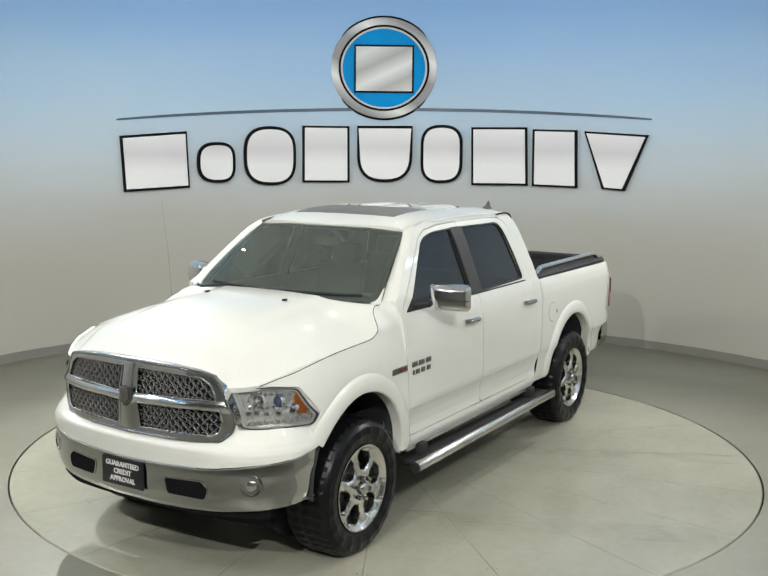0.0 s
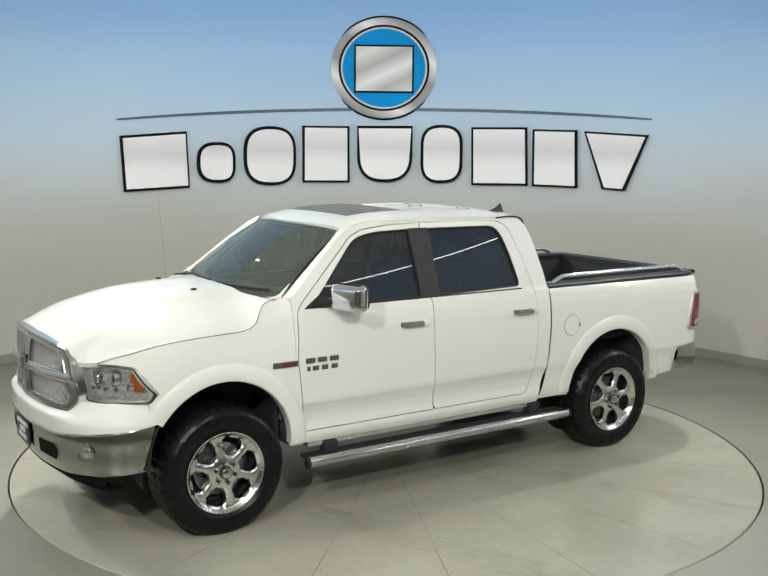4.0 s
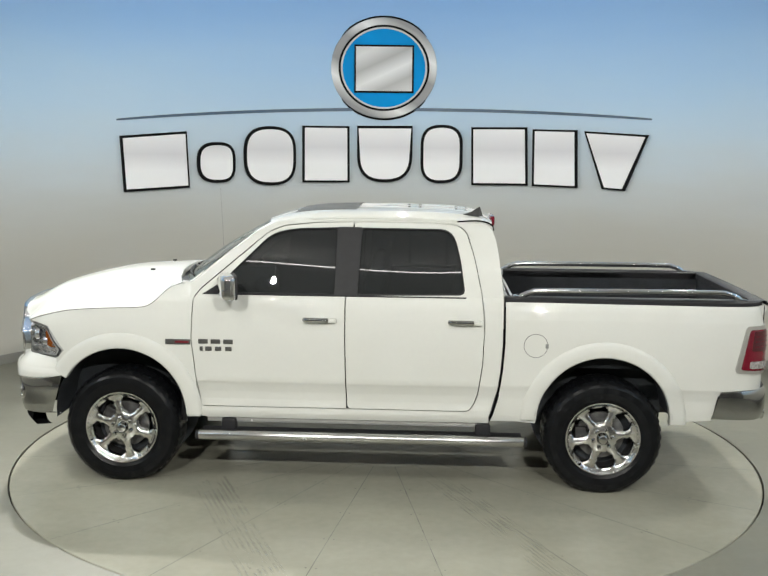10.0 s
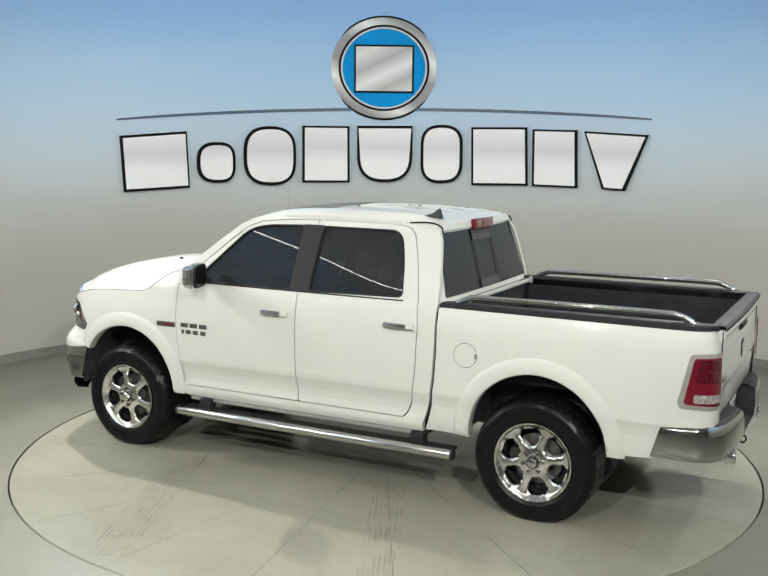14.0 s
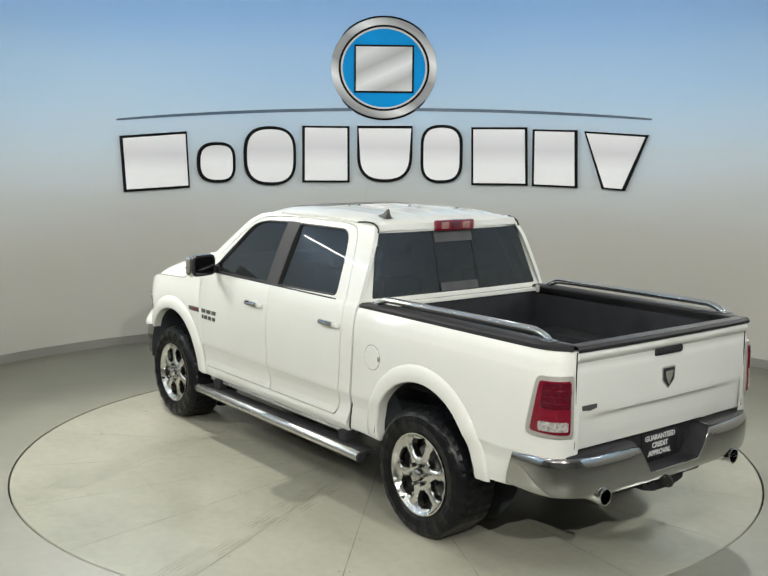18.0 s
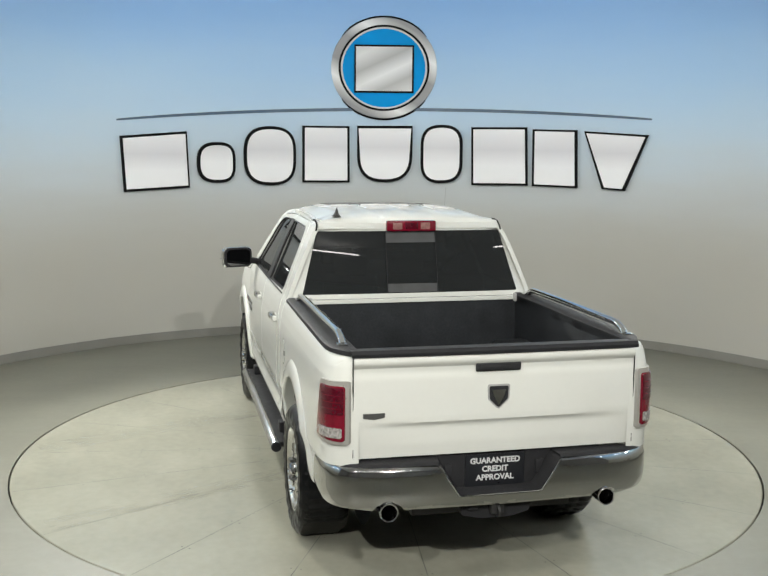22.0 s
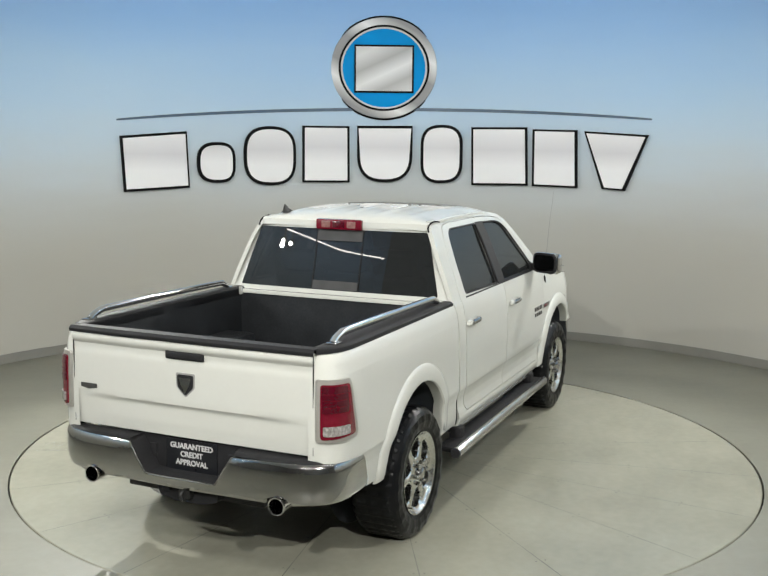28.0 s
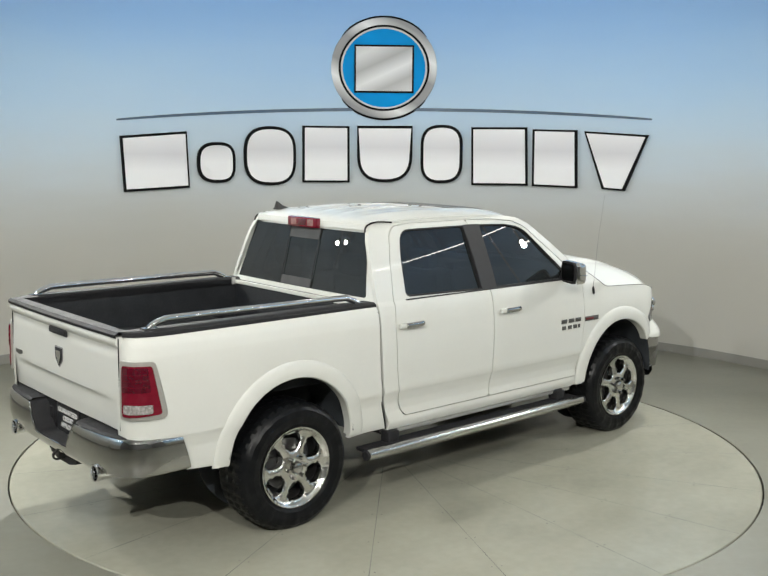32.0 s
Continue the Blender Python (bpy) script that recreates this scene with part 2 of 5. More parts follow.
def print_material():
    """Faint rubber prints, worn away in patches."""
    m = mat("tyre_print", (0.262, 0.252, 0.196), 0.35)
    nt = m.node_tree
    b = nt.nodes["Principled BSDF"]
    n = nt.nodes.new("ShaderNodeTexNoise")
    co = nt.nodes.new("ShaderNodeTexCoord")
    nt.links.new(co.outputs["Object"], n.inputs["Vector"])
    n.inputs["Scale"].default_value, n.inputs["Detail"].default_value = 5.0, 5
    r = nt.nodes.new("ShaderNodeMapRange")
    r.inputs["From Min"].default_value, r.inputs["From Max"].default_value = 0.40, 0.66
    r.inputs["To Min"].default_value, r.inputs["To Max"].default_value = 0.0, 0.24
    nt.links.new(n.outputs["Fac"], r.inputs["Value"])
    nt.links.new(r.outputs[0], b.inputs["Alpha"])
    return m


TYREPRINT = print_material()


# ---- building helpers ----
def finish(bm, name, material, smooth=35.0):
    me = bpy.data.meshes.new(name)
    bm.normal_update()
    for f in bm.faces:
        f.smooth = smooth > 0
    bm.to_mesh(me)
    bm.free()
    me.materials.append(material)
    if smooth > 0:
        me.set_sharp_from_angle(angle=radians(smooth))
    return me


def part(name, bm, material, parent, label="", smooth=35.0):
    """Links a bmesh as one mesh object under a thing or a part."""
    ob = new(name, finish(bm, name, material, smooth))
    ob.parent = parent
    if label:
        ob["label"] = label
    return ob


def lerp_table(table, v):
    if v <= table[0][0]:
        return table[0][1]
    for (a, p), (b, q) in zip(table, table[1:]):
        if v <= b:
            k = (v - a) / (b - a)
            return p + (q - p) * k
    return table[-1][1]


def smooth_table(table, v):
    """Catmull-Rom through a table of (key, value)."""
    n = len(table)
    if v <= table[0][0]:
        return table[0][1]
    if v >= table[-1][0]:
        return table[-1][1]
    i = max(j for j in range(n - 1) if table[j][0] <= v)
    x1, y1 = table[i]
    x2, y2 = table[i + 1]
    x0, y0 = table[i - 1] if i > 0 else (2 * x1 - x2, 2 * y1 - y2)
    x3, y3 = table[i + 2] if i + 2 < n else (2 * x2 - x1, 2 * y2 - y1)
    k = (v - x1) / (x2 - x1)
    m1 = (y2 - y0) / (x2 - x0) * (x2 - x1)
    m2 = (y3 - y1) / (x3 - x1) * (x2 - x1)
    return (2 * k ** 3 - 3 * k ** 2 + 1) * y1 + (k ** 3 - 2 * k ** 2 + k) * m1 + (-2 * k ** 3 + 3 * k ** 2) * y2 + (k ** 3 - k ** 2) * m2


def rounded(points, r, n=5):
    """A polygon with its corners rounded; r is one radius or one for each corner."""
    out = []
    m = len(points)
    for i, p in enumerate(points):
        rad = r[i] if isinstance(r, (list, tuple)) else r
        p, a, b = Vector(p), Vector(points[i - 1]), Vector(points[(i + 1) % m])
        if rad <= 0:
            out.append(tuple(p))
            continue
        da, db = (a - p), (b - p)
        d = min(rad, da.length * 0.48, db.length * 0.48)
        s, e = p + da.normalized() * d, p + db.normalized() * d
        for j in range(n + 1):
            k = j / n
            out.append(tuple((1 - k) ** 2 * s + 2 * k * (1 - k) * p + k * k * e))
    return out


def arc(cx, cz, r, a0, a1, n=24):
    return [(cx + r * math.cos(radians(a0 + (a1 - a0) * i / n)), cz + r * math.sin(radians(a0 + (a1 - a0) * i / n))) for i in range(n + 1)]


def sheet(outline, f, step, thick, holes=(), side=1, lines=()):
    """A curved panel: the outline (u, v) with holes, cut into a grid, laid on the surface f(u, v), with its rim turned in by thick."""
    bm = bmesh.new()
    edges = []
    for loop in (outline, *holes):
        clean = []
        for p in loop:
            if not clean or (Vector(p) - Vector(clean[-1])).length > 1e-4:
                clean.append(p)
        if (Vector(clean[0]) - Vector(clean[-1])).length < 1e-4:
            clean.pop()
        vs = [bm.verts.new((p[0], p[1], 0)) for p in clean]
        edges += [bm.edges.new((vs[i], vs[(i + 1) % len(vs)])) for i in range(len(vs))]
    bmesh.ops.triangle_fill(bm, use_beauty=True, use_dissolve=False, edges=edges, normal=(0, 0, 1))
    us, ws = [p[0] for p in outline], [p[1] for p in outline]
    su, sv = step if isinstance(step, tuple) else (step, step)
    for axis, lo, hi, st in ((0, min(us), max(us), su), (1, min(ws), max(ws), sv)):
        count = max(1, round((hi - lo) / st))
        for i in range(1, count):
            c = lo + (hi - lo) * i / count + 1e-5
            co, no = ((c, 0, 0), (1, 0, 0)) if axis == 0 else ((0, c, 0), (0, 1, 0))
            bmesh.ops.bisect_plane(bm, geom=bm.verts[:] + bm.edges[:] + bm.faces[:], dist=1e-6, plane_co=co, plane_no=no)
    for c in lines:
        bmesh.ops.bisect_plane(bm, geom=bm.verts[:] + bm.edges[:] + bm.faces[:], dist=1e-6, plane_co=(0, c, 0), plane_no=(0, 1, 0))
    bmesh.ops.remove_doubles(bm, verts=bm.verts[:], dist=1e-5)
    for v in bm.verts:
        p = f(v.co.x, v.co.y)
        v.co = (p[0], p[1] * side, p[2])
    thick = Vector((thick[0], thick[1] * side, thick[2]))
    bm.normal_update()
    if sum((f.normal * f.calc_area() for f in bm.faces), Vector()).dot(thick) > 0:
        bmesh.ops.reverse_faces(bm, faces=bm.faces[:])
    rim = [e for e in bm.edges if len(e.link_faces) == 1]
    ext = bmesh.ops.extrude_edge_only(bm, edges=rim)["geom"]
    for v in ext:
        if isinstance(v, bmesh.types.BMVert):
            v.co += thick
    bmesh.ops.recalc_face_normals(bm, faces=bm.faces[:])
    return bm


def box(bm, c, size, bevel=0.0, rot=None, segments=2):
    """A box about c, its edges rounded, added to bm."""
    m = Matrix.Translation(c) @ (rot.to_4x4() if rot else Matrix.Identity(4)) @ Matrix.Diagonal((*size, 1))
    vs = bmesh.ops.create_cube(bm, size=1.0, matrix=m)["verts"]
    if bevel:
        es = list({e for v in vs for e in v.link_edges})
        bmesh.ops.bevel(bm, geom=es, offset=bevel, segments=segments, affect="EDGES", profile=0.6)
    return bm


def bxm(c, size, bevel=0.0, rot=None, segments=2):
    return box(bmesh.new(), c, size, bevel, rot, segments)


def lathe(profile, n=48, centre=(0, 0, 0), axis="y", close=False):
    """Turns (radius, along) round an axis."""
    bm = bmesh.new()
    rings = []
    for r, a in profile:
        ring = []
        for i in range(n):
            t = 2 * math.pi * i / n
            c, s = r * math.cos(t), r * math.sin(t)
            p = {"y": (c, a, s), "x": (a, c, s), "z": (c, s, a)}[axis]
            ring.append(bm.verts.new(Vector(p) + Vector(centre)))
        rings.append(ring)
    pairs = list(zip(rings, rings[1:])) + ([(rings[-1], rings[0])] if close else [])
    for p, q in pairs:
        for i in range(n):
            bm.faces.new((p[i], p[(i + 1) % n], q[(i + 1) % n], q[i]))
    bmesh.ops.remove_doubles(bm, verts=bm.verts[:], dist=1e-6)
    bmesh.ops.recalc_face_normals(bm, faces=bm.faces[:])
    return bm


def spline(points, n=6):
    """Catmull-Rom points through 3D points."""
    ps = [Vector(p) for p in points]
    out = []
    for i in range(len(ps) - 1):
        p0, p1, p2 = ps[max(i - 1, 0)], ps[i], ps[i + 1]
        p3 = ps[min(i + 2, len(ps) - 1)]
        for j in range(n):
            k = j / n
            out.append(0.5 * (2 * p1 + (p2 - p0) * k + (2 * p0 - 5 * p1 + 4 * p2 - p3) * k * k + (3 * p1 - p0 - 3 * p2 + p3) * k ** 3))
    out.append(ps[-1])
    return out


def tube(points, r, n=10, flat=1.0, bm=None):
    """A round bar swept along 3D points; flat squeezes it upright."""
    bm = bm or bmesh.new()
    ps = [Vector(p) for p in points]
    rings = []
    for i, p in enumerate(ps):
        d = (ps[min(i + 1, len(ps) - 1)] - ps[max(i - 1, 0)]).normalized()
        up = Vector((0, 0, 1)) if abs(d.z) < 0.95 else Vector((1, 0, 0))
        a = d.cross(up).normalized()
        b = a.cross(d).normalized()
        rr = r[i] if isinstance(r, (list, tuple)) else r
        rings.append([bm.verts.new(p + a * (rr * math.cos(2 * math.pi * k / n)) + b * (rr * flat * math.sin(2 * math.pi * k / n))) for k in range(n)])
    for p, q in zip(rings, rings[1:]):
        for k in range(n):
            bm.faces.new((p[k], p[(k + 1) % n], q[(k + 1) % n], q[k]))
    bm.faces.new(rings[0][::-1])
    bm.faces.new(rings[-1])
    bmesh.ops.recalc_face_normals(bm, faces=bm.faces[:])
    return bm


def strip(rows, thick=None):
    """A sheet through rows of 3D points of equal count."""
    bm = bmesh.new()
    grid = [[bm.verts.new(p) for p in row] for row in rows]
    for a, b in zip(grid, grid[1:]):
        for i in range(len(a) - 1):
            bm.faces.new((a[i], a[i + 1], b[i + 1], b[i]))
    if thick:
        rim = [e for e in bm.edges if len(e.link_faces) == 1]
        for v in bmesh.ops.extrude_edge_only(bm, edges=rim)["geom"]:
            if isinstance(v, bmesh.types.BMVert):
                v.co += Vector(thick)
    bmesh.ops.recalc_face_normals(bm, faces=bm.faces[:])
    return bm


class Plan:
    """A smooth line in plan, walked by its length from the first point."""

    def __init__(self, points):
        self.p = [v.to_2d() for v in spline([(*q, 0) for q in points], 10)]
        self.s = [0.0]
        for a, b in zip(self.p, self.p[1:]):
            self.s.append(self.s[-1] + (b - a).length)
        self.length = self.s[-1]

    def at(self, s):
        s = min(max(s, 0.0), self.length)
        i = 0
        while i < len(self.s) - 2 and self.s[i + 1] < s:
            i += 1
        d = self.p[i + 1] - self.p[i]
        k = (s - self.s[i]) / max(d.length, 1e-9)
        return self.p[i] + d * k, d.normalized()

    def near_y(self, y):
        return min(range(len(self.p)), key=lambda i: abs(self.p[i].y - y))

    def s_y(self, y):
        return self.s[self.near_y(y)]


def text_bm(words, size, m):
    """Words in the built-in font as a mesh, centred, laid by the pose m."""
    cu = bpy.data.curves.new("words", "FONT")
    cu.body, cu.size, cu.extrude, cu.align_x, cu.align_y, cu.resolution_u = words, size, 0.0012, "CENTER", "CENTER", 3
    cu.offset = size * 0.03
    ob = bpy.data.objects.new("words", cu)
    scene.collection.objects.link(ob)
    bpy.context.view_layer.update()
    me = bpy.data.meshes.new_from_object(ob)
    bm = bmesh.new()
    bm.from_mesh(me)
    bmesh.ops.transform(bm, matrix=m, verts=bm.verts[:])
    bpy.data.objects.remove(ob)
    bpy.data.curves.remove(cu)
    bpy.data.meshes.remove(me)
    return bm


# ---- the room ----
CX, CY, RW = 0.05, -0.064, 5.393
HIGH = 5.0
ROOM = [(CX + RW * math.cos(radians(a)), CY + RW * math.sin(radians(a))) for a in range(0, 181, 3)]
ROOM += [(CX - RW, -2.0), (CX - RW, -6.0), (CX - RW, -10.0), (CX, -10.0), (CX + RW, -10.0), (CX + RW, -6.0), (CX + RW, -2.0)]


def ring_wall(inner, outward, z0, z1):
    """A closed wall on the plan inner, outward metres thick."""
    bm = bmesh.new()
    n = len(inner)
    outer = []
    for i, p in enumerate(inner):
        a, b = Vector(inner[i - 1]), Vector(inner[(i + 1) % n])
        t = (b - a).normalized()
        outer.append((p[0] + t.y * outward, p[1] - t.x * outward))
    if n > 3 and (Vector(inner[0]) - Vector(inner[-1])).length > 4.5:
        for i, j in ((0, 1), (n - 1, n - 2)):
            t = (Vector(inner[j]) - Vector(inner[i])).normalized() * (1 if i == 0 else -1)
            outer[i] = (inner[i][0] + t.y * outward, inner[i][1] - t.x * outward)
    v = [[bm.verts.new((*q, z)) for q in loop] for loop, z in ((inner, z0), (inner, z1), (outer, z1), (outer, z0))]
    for a, b in zip(v, v[1:] + v[:1]):
        for i in range(n):
            bm.faces.new((a[i], a[(i + 1) % n], b[(i + 1) % n], b[i]))
    bmesh.ops.recalc_face_normals(bm, faces=bm.faces[:])
    return bm


N_COVE = 63   # plan points of the cove, up to the straight sides


def open_wall(inner, outward, z0, z1):
    """An open run of wall on the plan inner."""
    bm = ring_wall(inner, outward, z0, z1)
    n = len(inner)
    bm.verts.ensure_lookup_table()
    gone = [f for f in bm.faces if {v.index % n for v in f.verts} == {0, n - 1}]
    bmesh.ops.delete(bm, geom=gone, context="FACES")
    bmesh.ops.holes_fill(bm, edges=[e for e in bm.edges if len(e.link_faces) == 1], sides=4)
    return bm


COVE = [(CX + RW, -6.0), (CX + RW, -2.0)] + ROOM[:N_COVE]
FRONT = ROOM[N_COVE - 1:N_COVE + 3] + [(CX + RW, -6.0)]
tagged(new("wall_cove", finish(open_wall(COVE, 0.15, -0.05, HIGH), "wall_cove", WALL, 20)), "curved grey studio wall fading up into the added sky blue of an overlaid graphic", "wall", kind="structure")
tagged(new("wall_front", finish(open_wall(FRONT, 0.15, -0.05, HIGH), "wall_front", FRONTWALL, 20)), "dark grey wall of the open end of the studio", "wall", kind="structure")
tagged(new("baseboard", finish(open_wall(COVE, -0.014, 0.0, 0.107), "baseboard", BASEGREY, 20)), "grey vinyl baseboard along the curved wall", "baseboard", kind="structure")
bm = bmesh.new()
f = bm.faces.new([bm.verts.new((*p, HIGH)) for p in ROOM])
ext = bmesh.ops.extrude_face_region(bm, geom=[f])["geom"]
for v in ext:
    if isinstance(v, bmesh.types.BMVert):
        v.co.z += 0.15
tagged(new("ceiling", finish(bm, "ceiling", CEILING, 0)), "plain dark grey studio ceiling", "ceiling", kind="structure")

RT = 2.985
bm = bmesh.new()
loops = []
for r in (RT + 0.013, 3.4, 4.2, 12.0):
    loops.append([bm.verts.new((r * math.cos(2 * math.pi * i / 128), r * math.sin(2 * math.pi * i / 128), 0)) for i in range(128)])
for a, b in zip(loops, loops[1:]):
    for i in range(128):
        bm.faces.new((a[i], a[(i + 1) % 128], b[(i + 1) % 128], b[i]))
low = [bm.verts.new((v.co.x, v.co.y, -0.08)) for v in loops[0]]
for i in range(128):
    bm.faces.new((loops[0][(i + 1) % 128], loops[0][i], low[i], low[(i + 1) % 128]))
tagged(new("floor", finish(bm, "floor", FLOOR, 30)), "sealed grey-beige concrete studio floor", "floor", kind="structure")
tagged(new("turntable_pit", finish(lathe([(0.0, -0.10), (RT + 0.2, -0.10)], 96, axis="z"), "turntable_pit", GAP, 0)), "dark pit below the turntable", "floor", kind="structure")


# ---- the turntable ----
turntable = tagged(new("turntable"), "round concrete turntable flush with the studio floor", "turntable", kind="structure")
bm = lathe([(0.0, 0.0), (1.0, 0.0), (2.0, 0.0), (RT - 0.006, 0.0), (RT, -0.006), (RT, -0.06)], 128, axis="z")
part("turntable_deck", bm, DISC, turntable)
for k in range(20):
    a = radians(18 * k + 10.4)
    d = Vector((math.cos(a), math.sin(a), 0))
    n = Vector((-d.y, d.x, 0))
    up = Vector((0, 0, 0.0012))
    rows = [[d * r - n * w + up, d * r + n * w + up] for r, w in ((0.55, 0.0026), (1.2, 0.0034), (1.9, 0.0020), (2.5, 0.0038), (2.97, 0.0024))]
    part("deck_joint", strip(rows), SEAM, turntable, smooth=0)
    for r in (1.07, 1.545, 2.02, 2.495):
        for s in (-1, 1):
            p = d * (r + 0.02 * math.sin(7 * k + 3 * r)) + n * 0.032 * s
            part("deck_bolt", lathe([(0.0, 0.0012), (0.005, 0.0012), (0.0065, 0.0)], 8, (p.x, p.y, 0.0), "z"), SEAM, turntable)

# prints of the tyres of a car driven off the turntable
rng = random.Random(5)
for start, end, half in (((1.32, 0.92), (0.47, 2.83), 0.125), ((-0.44, 0.80), (-1.27, 2.60), 0.105)):
    a, b = Vector((*start, 0.0008)), Vector((*end, 0.0008))
    d = (b - a).normalized()
    n = Vector((-d.y, d.x, 0))
    bm = bmesh.new()
    for off in np.linspace(-1, 1, 8):
        w = 0.007 + 0.004 * rng.random()
        x = 0.25 * rng.random()
        while x < (b - a).length - 0.12:
            ln = 0.30 + 0.80 * rng.random()
            e = min(x + ln, (b - a).length)
            sway = 0.010 * math.sin(3 * x + 1)
            vs = [bm.verts.new(a + d * q + n * (off * half + sway + k)) for q, k in ((x, -w), (e, -w), (e, w), (x, w))]
            bm.faces.new(vs)
            x = e + 0.01 + 0.06 * rng.random()
    part("tyre_print", bm, TYREPRINT, turntable, "faint rubber tyre print", smooth=0)

# ---- the pickup truck; x forward, y to its left, z up ----
truck = tagged(new("pickup_truck"), "white crew cab pickup truck with chrome bumpers on black tyres", "pickup truck")
XF, XR, ZA, RA = 1.934, -1.635, 0.53, 0.49   # axles, arch centre height, arch radius

SIDE = [(0.45, 0.925), (0.50, 0.945), (0.56, 0.962), (0.595, 0.962), (0.64, 0.951), (0.70, 0.956), (0.765, 0.974), (0.786, 0.984), (1.0, 0.988), (1.15, 0.985), (1.26, 0.975), (1.34, 0.962), (1.40, 0.945), (1.43, 0.925), (1.55, 0.880), (1.80, 0.775), (1.90, 0.728), (1.945, 0.698), (1.975, 0.655), (1.99, 0.60)]


def side_y(x, z):
    y = lerp_table(SIDE, z)
    if x > 2.15:
        y -= 0.32 * (x - 2.15) ** 2
    return y


def cab(u, v):
    return (u, side_y(u, v), v)


IN = (0.0, -0.035, 0.0)
CREASES = (0.56, 0.595, 0.64, 0.70, 0.765, 0.786, 1.26, 1.34, 1.40, 1.43)

# front fenders with the arch cut out
CUT = [(1.42, 1.505), (1.50, 1.49), (1.58, 1.462), (1.63, 1.42), (1.68, 1.368), (1.73, 1.335), (1.80, 1.320), (2.0, 1.312), (2.2, 1.302), (2.35, 1.285), (2.50, 1.248), (2.60, 1.218), (2.683, 1.184)]
FSIDE = [(0.45, 0.95), (0.55, 0.968), (0.80, 0.984), (1.05, 0.987), (1.15, 0.980), (1.22, 0.967), (1.28, 0.951), (1.33, 0.938), (1.42, 0.918), (1.51, 0.893)]


def fender(u, v):
    y = smooth_table(FSIDE, v)
    if u > 2.2:
        y -= 1.15 * (u - 2.2) ** 2.44
    lean = max(0.0, min(1.0, (u - 1.40) / 0.09, (1.78 - u) / 0.16))
    return (u, y - 0.85 * max(0.0, v - 1.37) * lean * lean * (3 - 2 * lean), v)


for s in (1, -1):
    out = [(1.399, 1.40), (1.405, 1.1), (1.372, 0.8), (1.348, 0.60), (1.344, 0.505), (1.445, 0.503)]
    out += arc(XF, ZA, RA, 183, -10 + 180 - 130, 22)[0:]
    out += [(2.42, 0.80), (2.428, 0.925), (2.412, 0.935), (2.362, 0.99), (2.498, 1.162), (2.59, 1.176)]
    out += CUT[::-1][:-1] + [(1.40, 1.51), (1.398, 1.47)]
    part("front_fender", sheet(out, fender, 0.05, IN, side=s), PAINT, truck)

# wheel arch flares and dark wheel wells
BZ = [(0.50, -0.045), (0.56, -0.028), (0.62, -0.020), (0.70, -0.016), (0.765, -0.001), (0.786, 0.008), (1.0, 0.012), (1.2, 0.008), (1.28, 0.002), (1.34, -0.010), (1.38, -0.022), (1.405, -0.040)]
for x0 in (XF, XR):
    for s in (1, -1):
        rows = []
        for i in range(41):
            lo, hi = (0, 181) if x0 < 0 else (31, 181)
            a = radians(lo + (hi - lo) * i / 40)
            row = []
            for r, o in ((RA - 0.004, -0.06), (RA - 0.005, 0.010), (RA + 0.002, 0.020), (RA + 0.02, 0.024), (RA + 0.05, 0.023), (RA + 0.085, 0.017), (RA + 0.106, 0.008), (RA + 0.116, -0.006)):
                x, z = x0 + r * math.cos(a), ZA + r * math.sin(a)
                body = fender(x, max(z, 0.5))[1] if x0 > 0 else 0.973 + lerp_table(BZ, max(z, 0.5)) - 0.9 * max(0, -x - 2.3) ** 2
                o = o if o < 0 else o * (0.7 + 0.3 * min(1.0, min(i, 40 - i) / 8))
                row.append((x, s * (body + o), z))
            rows.append(row)
        part("wheel_arch_flare", strip(rows), PAINT, truck)
        rows = []
        for i in range(25):
            a = radians((4 + 172 * i / 24) if x0 < 0 else (-6 + 190 * i / 24))
            rows.append([(x0 + (RA + 0.01) * math.cos(a), s * y, ZA + (RA + 0.01) * math.sin(a)) for y in (0.97, 0.80, 0.55)])
        part("wheel_well", strip(rows), DARK, truck)
        part("wheel_well_back", lathe([(0.0, s * 0.55), (RA + 0.012, s * 0.55)], 32, (x0, 0, ZA)), DARK, truck)

# cab sides with the door openings, then the doors
OPEN = [(1.342, 0.585), (1.369, 0.8), (1.402, 1.1), (1.390, 1.40), (1.336, 1.470), (0.856, 1.881), (0.738, 1.927), (0.50, 1.950), (0.215, 1.957), (-0.40, 1.955), (-0.555, 1.943), (-0.623, 1.895), (-0.684, 1.70), (-0.738, 1.45), (-0.760, 1.25), (-0.750, 0.95), (-0.717, 0.70), (-0.685, 0.625), (-0.652, 0.585)]
CABSIDE = [(1.335, 0.505), (1.35, 0.56), (1.382, 0.8), (1.416, 1.1), (1.410, 1.46), (1.42, 1.50), (1.36, 1.535), (1.10, 1.755), (0.92, 1.895), (0.80, 1.950), (0.60, 1.978), (0.2, 1.990), (-0.45, 1.987), (-0.66, 1.978), (-0.755, 1.955), (-0.805, 1.91), (-0.834, 1.84), (-0.857, 1.72), (-0.882, 1.53), (-0.891, 1.42), (-0.889, 1.1), (-0.876, 0.90), (-0.856, 0.75), (-0.81, 0.58), (-0.78, 0.505)]
WIN_F = rounded([(1.245, 1.43), (1.20, 1.50), (0.83, 1.868), (0.66, 1.905), (0.33, 1.915), (0.335, 1.43)], [0.02, 0.03, 0.16, 0.1, 0.02, 0.02])
